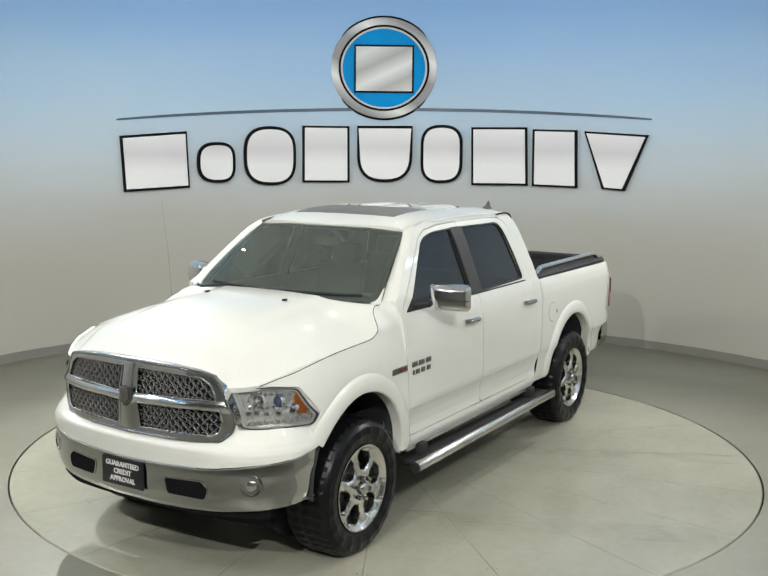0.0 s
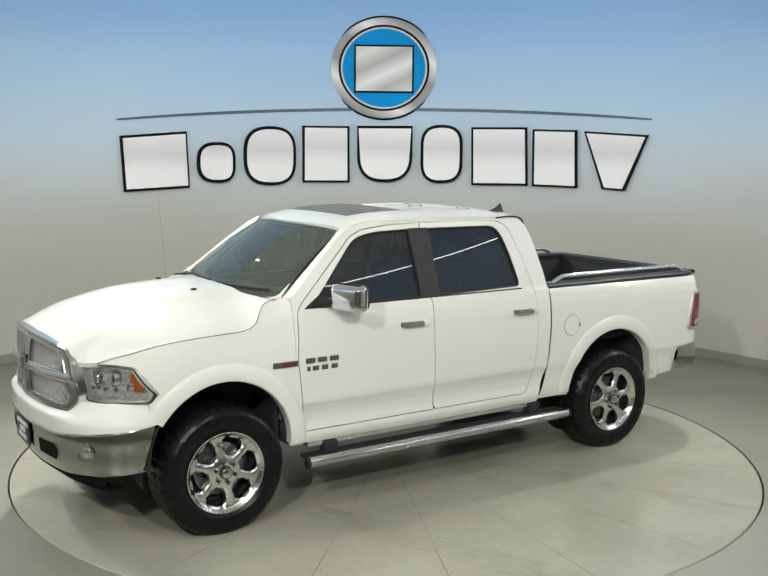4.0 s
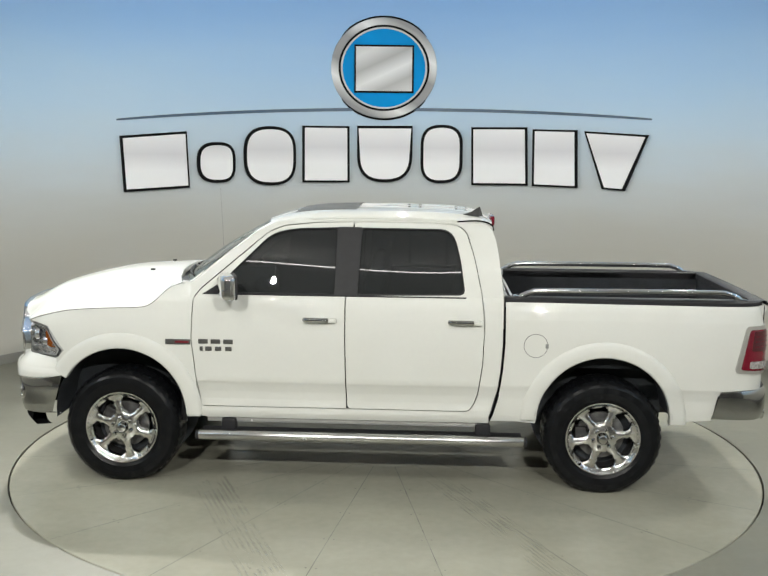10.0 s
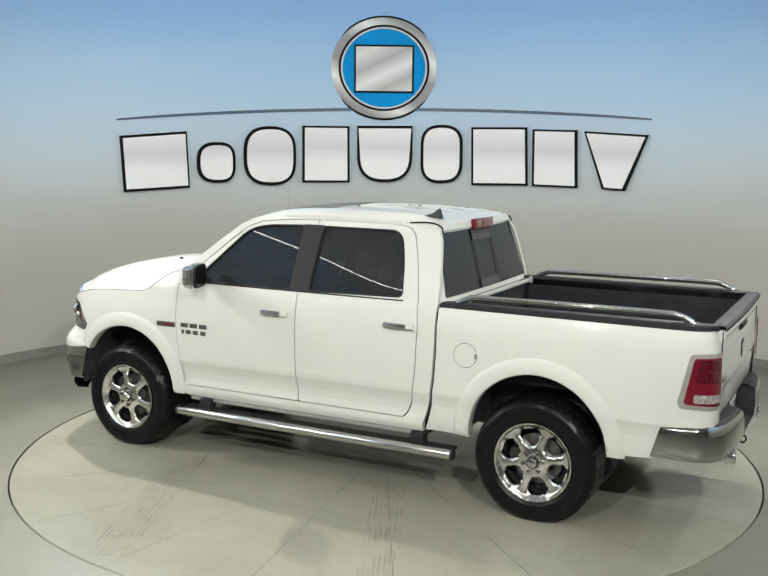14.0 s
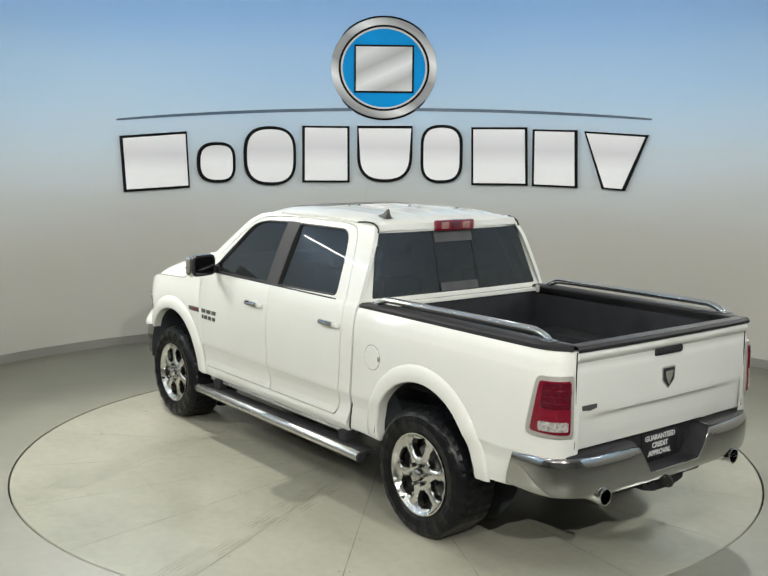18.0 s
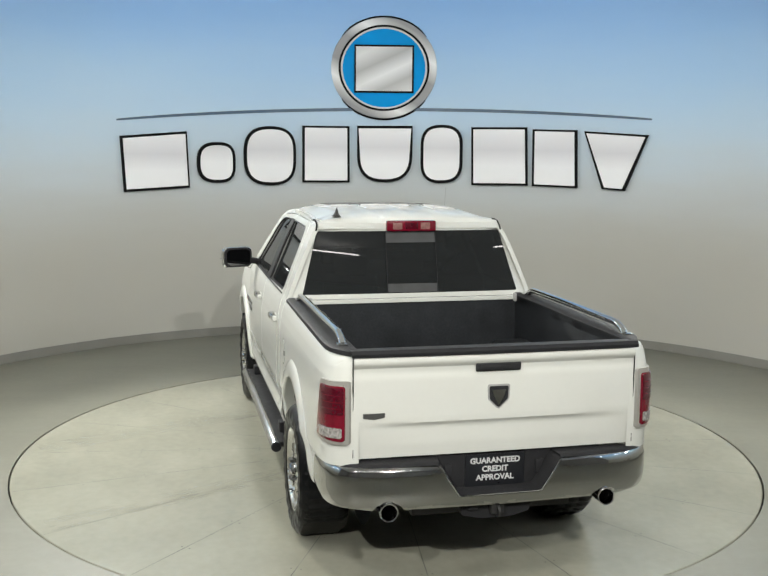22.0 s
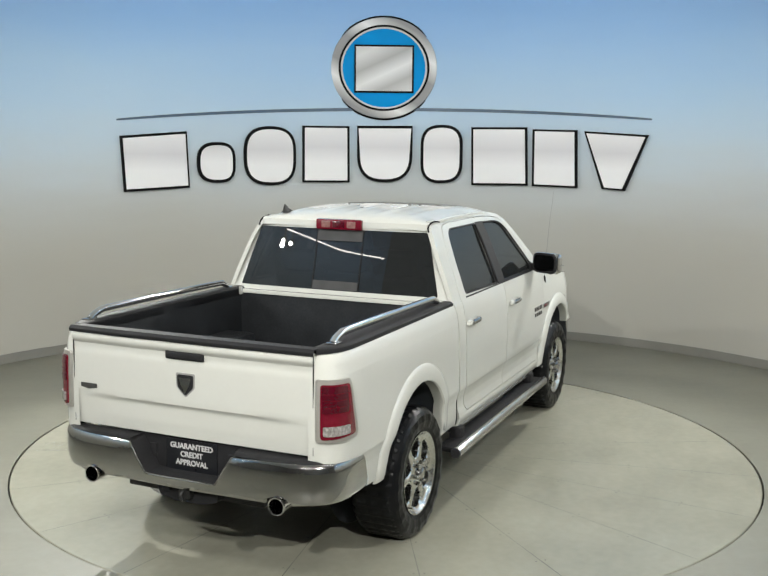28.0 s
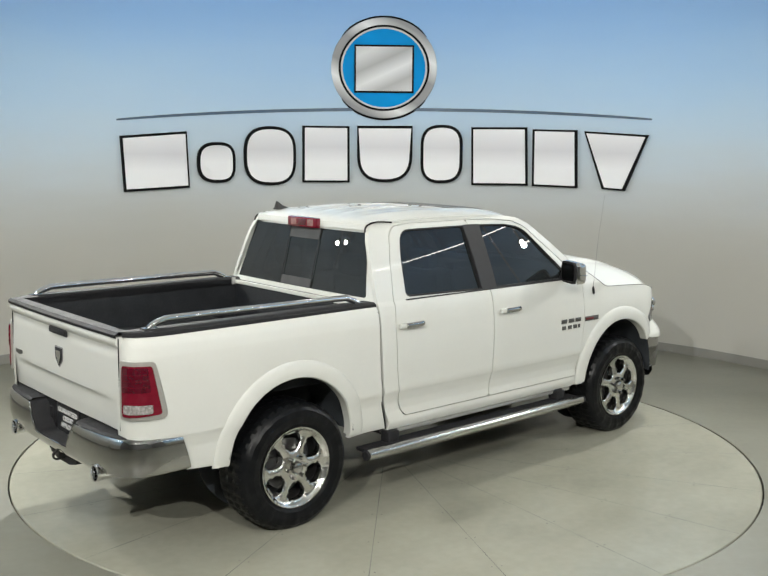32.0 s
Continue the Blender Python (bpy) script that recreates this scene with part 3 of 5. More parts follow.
WIN_R = rounded([(0.185, 1.43), (0.165, 1.915), (-0.515, 1.912), (-0.575, 1.72), (-0.615, 1.445)], [0.02, 0.03, 0.12, 0.1, 0.05])
DOOR_F = [(1.335, 0.592), (1.362, 0.8), (1.395, 1.1), (1.383, 1.395), (1.330, 1.463), (0.85, 1.875), (0.735, 1.921), (0.50, 1.944), (0.222, 1.951), (0.245, 1.70), (0.266, 1.44), (0.266, 1.1), (0.252, 0.592)]
DOOR_R = [(0.244, 0.592), (0.258, 1.1), (0.258, 1.44), (0.237, 1.70), (0.214, 1.951), (-0.40, 1.949), (-0.55, 1.937), (-0.617, 1.89), (-0.679, 1.70), (-0.732, 1.45), (-0.754, 1.25), (-0.744, 0.95), (-0.711, 0.71), (-0.68, 0.632), (-0.645, 0.592)]
OPEN, DOOR_R = rounded(OPEN, 0.035, 3), rounded(DOOR_R, 0.035, 3)
for s in (1, -1):
    part("cab_side", sheet(CABSIDE, cab, 0.06, IN, holes=[OPEN], side=s, lines=CREASES), PAINT, truck)
    for name, outline, win, hx in (("front_door", DOOR_F, WIN_F, 0.43), ("rear_door", DOOR_R, WIN_R, -0.63)):
        door = part(name, sheet(outline, lambda u, v: (u, side_y(u, v) + 0.002, v), 0.06, IN, holes=[win], side=s, lines=CREASES), PAINT, truck)
        cx = sum(p[0] for p in win) / len(win)
        cz = sum(p[1] for p in win) / len(win)
        big = [(cx + (p[0] - cx) * 1.02, cz + (p[1] - cz) * 1.02) for p in win]
        part("window_glass", sheet(big, lambda u, v: (u, 0.909 - 0.4195 * (v - 1.43), v), 0.5, (0, -0.004, 0), side=s), TINT, door, "dark tinted side window")
        seal = sheet([(cx + (p[0] - cx) * 1.012, cz + (p[1] - cz) * 1.02) for p in win], lambda u, v: (u, side_y(u, v) - 0.002, v), 0.2, (0, -0.012, 0), holes=[[(cx + (p[0] - cx) * 0.972, cz + (p[1] - cz) * 0.955) for p in win]], side=s)
        part("window_seal", seal, BLACK, door)
        # chrome pull handle with a white keyed end
        hz = 1.255
        y = side_y(hx, hz)
        pts = spline([(hx + 0.13, s * (y + 0.008), hz), (hx + 0.10, s * (y + 0.032), hz + 0.002), (hx + 0.02, s * (y + 0.036), hz + 0.002), (hx - 0.045, s * (y + 0.03), hz)], 5)
        handle = part("door_handle", tube(pts, 0.017, 10, 1.1), CHROME, door, "chrome door handle")
        part("handle_end", bxm((hx - 0.075, s * (y + 0.02), hz), (0.062, 0.034, 0.036), 0.012), PAINT, door)
        part("handle_recess", bxm((hx + 0.04, s * (y + 0.001), hz), (0.15, 0.006, 0.045), 0.0028), PAINT, door)
    # black pillar trim between the windows
    part("pillar_trim", sheet([(0.346, 1.43), (0.334, 1.918), (0.157, 1.918), (0.179, 1.43)], lambda u, v: (u, side_y(u, v) + 0.0055, v), 0.12, (0, -0.008, 0), side=s), mat_pillar, truck, "matt dark grey pillar trim")
    part("belt_moulding", tube([(x, s * (side_y(x, 1.428) + 0.004), 1.428) for x in (1.20, 0.9, 0.34, 0.18, -0.3, -0.62)], 0.0055, 6), BLACK, truck, "thin black belt moulding")
    # mirror sail in the front corner of the window
    part("mirror_sail", sheet(rounded([(1.325, 1.425), (1.19, 1.51), (1.10, 1.425)], 0.01), lambda u, v: (u, side_y(u, v) + 0.006, v), 0.2, (0, -0.01, 0), side=s), BLACK, truck)
    # rocker strip below the doors
    part("rocker_panel", sheet([(1.30, 0.50), (-0.80, 0.50), (-0.80, 0.575), (1.305, 0.575)], lambda u, v: (u, side_y(u, v) + 0.004 * math.sin((v - 0.5) * 40), v), (0.3, 0.02), (0, -0.05, -0.0), side=s), PAINT, truck)
    # A-pillar between the side and the windshield
    edge = [(1.40, 1.51), (1.36, 1.535), (1.23, 1.645), (1.10, 1.755), (1.01, 1.825), (0.92, 1.895), (0.80, 1.950)]
    glass = [(1.43, 0.790, 1.484), (1.40, 0.780, 1.508), (1.278, 0.750, 1.608), (1.150, 0.718, 1.710), (1.043, 0.688, 1.793), (0.940, 0.655, 1.872), (0.880, 0.635, 1.922)]
    rows = [[], [], []]
    for (x, z), g in zip(edge, glass):
        a, b = Vector((x, side_y(x, z), z)), Vector(g)
        m = (a + b) / 2 + Vector((0.009, 0.010, 0.009))
        for row, p in zip(rows, (a, m, b)):
            row.append((p.x, s * p.y, p.z))
    part("windshield_pillar", strip(rows), PAINT, truck)


# hood
HC = [(1.40, 1.525), (1.60, 1.530), (1.76, 1.530), (2.0, 1.516), (2.16, 1.500), (2.35, 1.468), (2.50, 1.435), (2.65, 1.393), (2.76, 1.355), (2.825, 1.33)]
HE = [(1.40, 1.51), (1.50, 1.49), (1.58, 1.466), (1.63, 1.424), (1.68, 1.372), (1.73, 1.340), (1.80, 1.326), (2.0, 1.318), (2.2, 1.308), (2.35, 1.291), (2.50, 1.254), (2.60, 1.224), (2.683, 1.190)]
HW = [(x, fender(x, z)[1] - 0.004) for x, z in CUT if 1.49 < x < 1.75] + [(1.80, 0.930), (2.0, 0.934), (2.2, 0.936), (2.35, 0.930), (2.50, 0.892), (2.60, 0.838), (2.683, 0.775), (2.73, 0.70), (2.767, 0.618), (2.785, 0.60), (2.800, 0.575), (2.815, 0.48), (2.83, 0.30), (2.84, 0.0)]


NOSE_X = [(0.0, 2.84), (0.30, 2.83), (0.48, 2.815), (0.575, 2.80), (0.60, 2.785), (0.618, 2.767), (0.70, 2.73), (0.775, 2.683), (0.838, 2.60), (0.892, 2.50), (0.93, 2.35)]
NOSE_Z = [(0.0, 1.290), (0.30, 1.285), (0.48, 1.268), (0.55, 1.254), (0.585, 1.228), (0.618, 1.170), (0.70, 1.176), (0.775, 1.188), (0.838, 1.224), (0.892, 1.254), (0.93, 1.291)]


def hood_z(x, y):
    a = abs(y)
    w = max(lerp_table(HW, min(x, 2.45)), 0.85)
    k = min(a / w, 1.0)
    ze, zc = lerp_table(HE, min(x, 2.683)), smooth_table(HC, x)
    z = ze + (zc - ze) * (1 - k ** 2.6)
    # raised centre with soft shoulders
    b = max(0.0, min(1.0, (0.50 - a) / 0.12))
    fade = max(0.0, min(1.0, (2.72 - x) / 0.5))
    z += (0.015 * b * b * (3 - 2 * b) - 0.006) * fade
    # the nose rolls down to its front edge
    e = max(0.0, min(1.0, (lerp_table(NOSE_X, a) - x) / 0.26))
    f = 1 - (1 - e) ** 2.4
    return lerp_table(NOSE_Z, a) * (1 - f) + z * f


half = [(x, w) for x, w in HW if x > 1.49]
out = [(1.62, 0.0), (1.61, 0.3), (1.575, 0.55), (1.53, 0.71)] + half[:-1]
out = out + [(2.84, 0.0)] + [(x, -y) for x, y in out[::-1] if y > 0]
part("hood", sheet(out, lambda u, v: (u, v, hood_z(u, v)), (0.04, 0.025), (-0.012, 0, -0.03)), PAINT, truck)
for s in (1, -1):
    part("hood_seam", tube(spline([(x, s * (fender(x, z)[1] + 0.001), z - 0.001) for x, z in CUT[1:]], 4), 0.0022, 6), GAP, truck)
    part("washer_jet", bxm((1.86, s * 0.33, hood_z(1.86, 0.33) + 0.006), (0.035, 0.022, 0.014), 0.005), BLACK, truck)
    top = [Vector(fender(x, z)) for x, z in ((1.40, 1.51), (1.42, 1.505), (1.455, 1.498), (1.50, 1.49))]
    foot = [(1.412, 0.795, 1.486), (1.435, 0.775, 1.488), (1.475, 0.735, 1.490), (1.525, 0.69, 1.492)]
    mid = [(p + Vector(q)) / 2 + Vector((0, 0, 0.006)) for p, q in zip(top, foot)]
    part("cowl_corner", strip([[(p[0], s * p[1], p[2] + 0.002) for p in row] for row in (top, mid)]), PAINT, truck)
    part("cowl_end", strip([[(p[0], s * p[1], p[2] + 0.001) for p in row] for row in (mid, foot)]), BLACK, truck)
# cowl at the foot of the windshield
rows = []
for y in np.linspace(-0.82, 0.82, 17):
    x = 1.64 - 0.16 * (abs(y) / 0.82) ** 2
    rows.append([(x + 0.02, y, 1.485), (x - 0.05, y, 1.497), (x - 0.12, y, 1.488), (x - 0.2, y, 1.44)])
part("cowl_panel", strip(rows), BLACK, truck)

# windshield, roof, rear wall
def wind(u, v):
    """u across (-1..1), v up (0..1)."""
    k = abs(u) ** 2.2
    base = Vector((1.60 - 0.155 * k, 0.80 * u, 1.495 - 0.015 * k))
    top = Vector((0.915 - 0.035 * k, 0.645 * u, 1.940 - 0.025 * k))
    p = base.lerp(top, v)
    return (p.x + 0.018 * math.sin(math.pi * v), p.y, p.z + 0.018 * math.sin(math.pi * v))


part("windshield", sheet(rounded([(-1, 0), (1, 0), (1, 1), (-1, 1)], 0.03), wind, 0.1, (-0.004, 0, -0.004)), WIND, truck, "clear greenish windshield")
band = [(u, v) for u, v in rounded([(-1.0, 0.0), (1.0, 0.0), (1.0, 1.0), (-1.0, 1.0)], 0.03)]
inner = rounded([(-0.945, 0.10), (0.945, 0.10), (0.95, 0.965), (-0.95, 0.965)], 0.05)
part("windshield_seal", sheet(band, lambda u, v: tuple(Vector(wind(u, v)) + Vector((-0.006, 0, -0.006))), 0.1, (-0.004, 0, -0.004), holes=[inner]), BLACK, truck)

for s in (1, -1):
    foot = [(s * 1.0, 0.0), (s * 1.0, 0.20)] + [(s * (0.980 - 0.10 * (1 - math.cos(radians(a)))), 0.10 - 0.095 * math.sin(radians(a))) for a in range(0, 91, 10)] + [(s * 0.86, 0.0)]
    part("pillar_foot", sheet(foot, lambda u, v: tuple(Vector(wind(u, v)) + Vector((0.005, 0, 0.005))), 0.05, (-0.006, 0, -0.006)), PAINT, truck)

ROOF = [(-0.82, 1.960), (-0.76, 1.992), (-0.6, 2.022), (-0.3, 2.038), (0.1, 2.042), (0.45, 2.036), (0.65, 2.018), (0.80, 1.988), (0.93, 1.947)]


def roof_z(x, y):
    k = min(abs(y) / 0.66, 1.0)
    rib = 0.005 * max(0, math.cos(y * 2 * math.pi / 0.26)) ** 2 * max(0.0, min(1.0, (0.10 - x) / 0.12, (x + 0.72) / 0.12)) if abs(y) < 0.585 else 0.0
    return smooth_table(ROOF, x) - (0.024 * k ** 3 + 0.040 * k ** 9) * max(0.15, min(1.0, (x + 0.86) / 0.30)) + rib


front = [(0.925 - 0.075 * (abs(y) / 0.645) ** 2.2, y) for y in np.linspace(0.66, -0.66, 15)]
out = front + [(0.5, -0.672), (-0.3, -0.676), (-0.66, -0.684), (-0.76, -0.688), (-0.795, -0.682)] + [(-0.82 + 0.018 * (abs(y) / 0.66) ** 4, y) for y in np.linspace(-0.66, 0.66, 9)] + [(-0.795, 0.682), (-0.76, 0.688), (-0.66, 0.684), (-0.3, 0.676), (0.5, 0.672)]
part("roof", sheet(out, lambda u, v: (u, v, roof_z(u, v)), (0.05, 0.0215), (-0.008, 0, -0.045)), PAINT, truck)
pane = [[(x, y, roof_z(x, y) + 0.003) for y in np.linspace(-0.447, 0.447, 25)] for x in np.linspace(0.697, 0.223, 14)]
part("sunroof", strip(pane, (0, 0, -0.006)), SUNROOF, truck, "dark glass sunroof")
for s in (1, -1):
    part("roof_ditch_moulding", tube([(x, s * 0.655, roof_z(x, 0.655) + 0.002) for x in np.linspace(0.80, -0.74, 14)], 0.007, 6), PAINT, truck)
for s in (1, -1):
    part("roof_seam", tube(spline([(-0.55, s * 0.682, roof_z(-0.55, 0.66) + 0.002), (-0.68, s * 0.690, roof_z(-0.68, 0.66) + 0.002), (-0.77, s * 0.694, 1.962), (-0.812, s * 0.697, 1.935), (-0.818, s * 0.704, 1.905)], 5), 0.006, 6), GAP, truck)
# shark fin aerial
z0 = roof_z(-0.64, 0.533) - 0.006
prof = [(-0.545, 0.002, 0.006), (-0.60, 0.012, 0.020), (-0.66, 0.032, 0.028), (-0.70, 0.060, 0.030), (-0.713, 0.068, 0.030), (-0.723, 0.066, 0.029), (-0.735, 0.030, 0.027), (-0.745, 0.000, 0.024)]
rows = [[(x, 0.533 + k * w, z0 + h * q) for k, q in ((-1, 0), (-0.45, 0.35), (-0.16, 0.9), (0, 1), (0.16, 0.9), (0.45, 0.35), (1, 0))] for x, h, w in prof]
part("shark_fin_aerial", strip(rows), mat_fin, truck, "grey shark fin aerial")

# cab rear wall with its window
def rear(u, v):
    y_max = max(side_y(-0.8, v), 0.3)
    k = min(abs(u) / y_max, 1.0)
    return (-0.925 + max(0, v - 1.42) * 0.25 + (0.055 * k ** 9) - 0.012 * (1 - k * k), u, v)


zs = [1.20, 1.34, 1.40, 1.43, 1.55, 1.68, 1.80, 1.90, 1.935, 1.962]
out = [(lerp_table(SIDE, z) - 0.004, z) for z in zs] + [(-(lerp_table(SIDE, z) - 0.004), z) for z in zs[::-1]]
RWIN = rounded([(0.815, 1.452), (0.692, 1.900), (-0.692, 1.900), (-0.815, 1.452)], 0.018)
part("cab_rear_wall", sheet(out, rear, 0.06, (0.03, 0, 0), holes=[RWIN]), PAINT, truck)
rw = part("rear_window", sheet(RWIN, lambda u, v: (-0.929 + (v - 1.42) * 0.25 + 0.016 * (u / 0.8) ** 2, u, v), 0.08, (0.004, 0, 0)), TINT, truck, "dark tinted rear window with a sliding pane")
for y in (-0.19, 0.19):
    part("slider_bar", tube([(rear(y, z)[0] - 0.001, y, z) for z in (1.455, 1.68, 1.902)], 0.0032, 6), BLACK, rw)
for za, zb in ((1.458, 1.520), (1.815, 1.898)):
    part("slider_band", sheet([(-0.185, za), (0.185, za), (0.185, zb), (-0.185, zb)], lambda u, v: (rear(u, v)[0] - 0.0015, u, v), 0.1, (0.003, 0, 0)), mat_band, rw)
# high stop lamp
lamp = part("stop_lamp", bxm((-0.838, 0, 1.938), (0.040, 0.378, 0.080), 0.016), RED, truck, "red high-mounted stop lamp with clear ends")
for y in (-0.105, 0.105):
    part("cargo_lens", bxm((-0.853, y, 1.938), (0.016, 0.072, 0.052), 0.006), PINKLENS, lamp)
part("stop_lens", bxm((-0.853, 0, 1.938), (0.014, 0.10, 0.050), 0.006), REDRIB, lamp)

# ---- cargo bed ----
BP = Plan([(-0.79, 0.972), (-1.3, 0.974), (-1.8, 0.974), (-2.2, 0.972), (-2.45, 0.968), (-2.58, 0.962), (-2.67, 0.950), (-2.735, 0.920), (-2.768, 0.875), (-2.782, 0.818)])


def bedside(u, v):
    p, d = BP.at(u)
    n = Vector((d.y, -d.x))
    o = lerp_table(BZ, v)
    return (p.x + n.x * o, p.y + n.y * o, v)


L = BP.length
sx = lambda x: -0.79 - x
for s in (1, -1):
    a0 = arc(sx(XR), ZA, RA, 183, -3, 30)
    out = [(sx(-0.907), 1.405), (sx(-0.909), 1.1), (sx(-0.896), 0.90), (sx(-0.876), 0.75), (sx(-0.832), 0.58), (sx(-0.80), 0.515), (sx(-1.0), 0.515)]
    out += a0 + [(sx(-2.14), 0.535), (sx(-2.42), 0.555), (sx(-2.45), 0.74), (sx(-2.50), 0.78), (sx(-2.62), 0.792), (L - 0.003, 0.80), (L - 0.003, 1.395)]
    part("bed_side", sheet(out, bedside, 0.06, (0.0, -0.035, 0), side=s, lines=(0.56, 0.62, 0.70, 0.765, 0.786, 1.28, 1.34, 1.38)), PAINT, truck)
    ring = [(math.cos(2 * math.pi * i / 32), math.sin(2 * math.pi * i / 32)) for i in range(32)]
    if s == 1:
        part("fuel_door", sheet([(sx(-1.128) + 0.083 * c, 1.095 + 0.083 * q) for c, q in ring], lambda u, v: tuple(Vector(bedside(u, v)) + Vector((0, 0.004, 0))), 0.06, (0, -0.012, 0), side=s), PAINT, truck, "round white fuel door")
        part("fuel_door_seam", sheet([(sx(-1.128) + 0.088 * c, 1.095 + 0.088 * q) for c, q in ring], lambda u, v: tuple(Vector(bedside(u, v)) + Vector((0, 0.0015, 0))), 0.06, (0, -0.005, 0), holes=[[(sx(-1.128) + 0.0835 * c, 1.095 + 0.0835 * q) for c, q in ring]], side=s), GREYBEZEL, truck)
        part("fuel_door_catch", bxm((-1.208, bedside(sx(-1.208), 1.095)[1] + 0.004, 1.095), (0.022, 0.010, 0.034), 0.004), GREYBEZEL, truck)
    # tail lamp wrapped round the corner
    lz = [(sx(-2.555), 0.945), (sx(-2.61), 1.20), (sx(-2.625), 1.262), (L - 0.014, 1.268), (L - 0.014, 0.918), (sx(-2.57), 0.918)]
    bez = rounded(lz, [0.03, 0.04, 0.04, 0.02, 0.02, 0.04])
    tl = part("tail_lamp", sheet(bez, lambda u, v: tuple(Vector(bedside(u, v)) + Vector((-0.010, 0.010, 0))), 0.03, (0.015, -0.02, 0), side=s), BEZEL, truck, "red tail lamp in a silver bezel", 30)
    def lens(o):
        return lambda u, v: tuple(Vector(bedside(u, v)) + Vector((-o, o, 0)))
    a, b = sx(-2.586), L - 0.034
    red = rounded([(a, 0.946), (sx(-2.642), 1.238), (b, 1.242), (b, 0.936)], 0.02)
    part("red_lens", sheet(red, lens(0.015), 0.03, (0.01, -0.01, 0), side=s), RED, tl)
    part("dark_lens", sheet(rounded([(a + 0.066, 1.085), (a + 0.080, 1.230), (b - 0.006, 1.232), (b - 0.006, 1.085)], 0.012), lens(0.0185), 0.03, (0.006, -0.006, 0), side=s), REDRIB, tl)
    for i in range(3):
        z = 1.118 + 0.036 * i
        part("lens_rib", tube([(lens(0.0195)(u, z)[0], s * lens(0.0195)(u, z)[1], z) for u in np.linspace(a + 0.085, b - 0.012, 7)], 0.0016, 6), RED, tl)
    part("reverse_lens", sheet(rounded([(a + 0.055, 0.957), (b - 0.014, 0.957), (b - 0.014, 1.012), (a + 0.058, 1.010)], 0.012), lens(0.0190), 0.03, (0.005, -0.005, 0), side=s), WHITELENS, tl)
    # plastic cap and chrome rail on the bed side
    cap = []
    for x in np.linspace(-0.905, -2.768, 28):
        w = 0.930 - 0.105 * max(0, (-x - 2.50) / 0.268) ** 2.4
        cap.append([(x, s * (w + 0.004), 1.398), (x, s * (w + 0.002), 1.422), (x, s * (w - 0.02), 1.434), (x, s * 0.80, 1.434), (x, s * 0.785, 1.425), (x, s * 0.785, 1.37)])
    part("bed_side_cap", strip(cap), BLACK, truck, "black plastic bed rail cap")
    pts = spline([(-1.01, s * 0.860, 1.432), (-1.04, s * 0.860, 1.447), (-1.10, s * 0.858, 1.470), (-1.18, s * 0.857, 1.479), (-1.8, s * 0.853, 1.483), (-2.42, s * 0.847, 1.483), (-2.51, s * 0.846, 1.476), (-2.575, s * 0.845, 1.455), (-2.605, s * 0.845, 1.432)], 6)
    rail = part("bed_rail", tube(pts, 0.021, 14), BRIGHT, truck, "polished chrome tubular bed rail")
    for x in (-1.01, -2.605):
        part("rail_foot", bxm((x, s * 0.85, 1.437), (0.085, 0.06, 0.012), 0.005), CHROME, rail)
    part("tailgate_seam", tube([(-2.788, s * 0.820, z) for z in (0.84, 1.1, 1.395)], 0.0035, 6), GAP, truck)
    # black gap strip between cab and bed
    slot = spline([(-0.899, s * 0.925, 1.37), (-0.899, s * 0.950, 1.25), (-0.899, s * 0.960, 1.1), (-0.886, s * 0.957, 0.90), (-0.866, s * 0.945, 0.75), (-0.822, s * 0.935, 0.58), (-0.795, s * 0.915, 0.51)], 4)
    part("cab_bed_gap", strip([[(x - 0.002, y - s * 0.02, z), (x - 0.003, y + s * 0.010, z), (x - 0.007, y + s * 0.018, z), (x - 0.015, y + s * 0.018, z), (x - 0.017, y - s * 0.02, z)] for x, y, z in slot]), GAP, truck)
    part("gap_seal", bxm((-0.885, s * 0.885, 1.04), (0.014, 0.11, 0.66), 0.003), BLACK, truck)
# load bed tub
FZ, X0, X1, W = 0.92, -0.955, -2.73, 0.785
part("bed_floor", strip([[(X0, y, FZ + (0.008 if i % 2 else 0)) for i, y in enumerate(np.linspace(-W, W, 41))], [(X1, y, FZ + (0.008 if i % 2 else 0)) for i, y in enumerate(np.linspace(-W, W, 41))]]), LINER, truck, smooth=0)
part("bed_bulkhead", bxm((-0.945, 0, 1.17), (0.03, 1.62, 0.50), 0.006), LINER, truck)
part("bulkhead_cap", bxm((-0.945, 0, 1.405), (0.06, 1.60, 0.03), 0.008), PAINT, truck)
for s in (1, -1):
    part("bed_inner_wall", bxm(((X0 + X1) / 2, s * 0.80, 1.16), (1.78, 0.03, 0.52), 0.004), LINER, truck)
    part("wheel_housing", bxm((XR, s * 0.66, 1.02), (0.95, 0.27, 0.24), 0.05), LINER, truck)
    part("stake_hook", bxm((-0.985, s * 0.772, 1.41), (0.03, 0.022, 0.06), 0.006), LAMPTRIM, truck)

# tailgate
TGX = [(0.79, -2.762), (0.82, -2.765), (0.90, -2.772), (0.97, -2.772), (1.002, -2.772), (1.022, -2.790), (1.05, -2.791), (1.20, -2.788), (1.270, -2.786), (1.305, -2.779), (1.335, -2.782), (1.352, -2.804), (1.38, -2.806), (1.40, -2.795)]


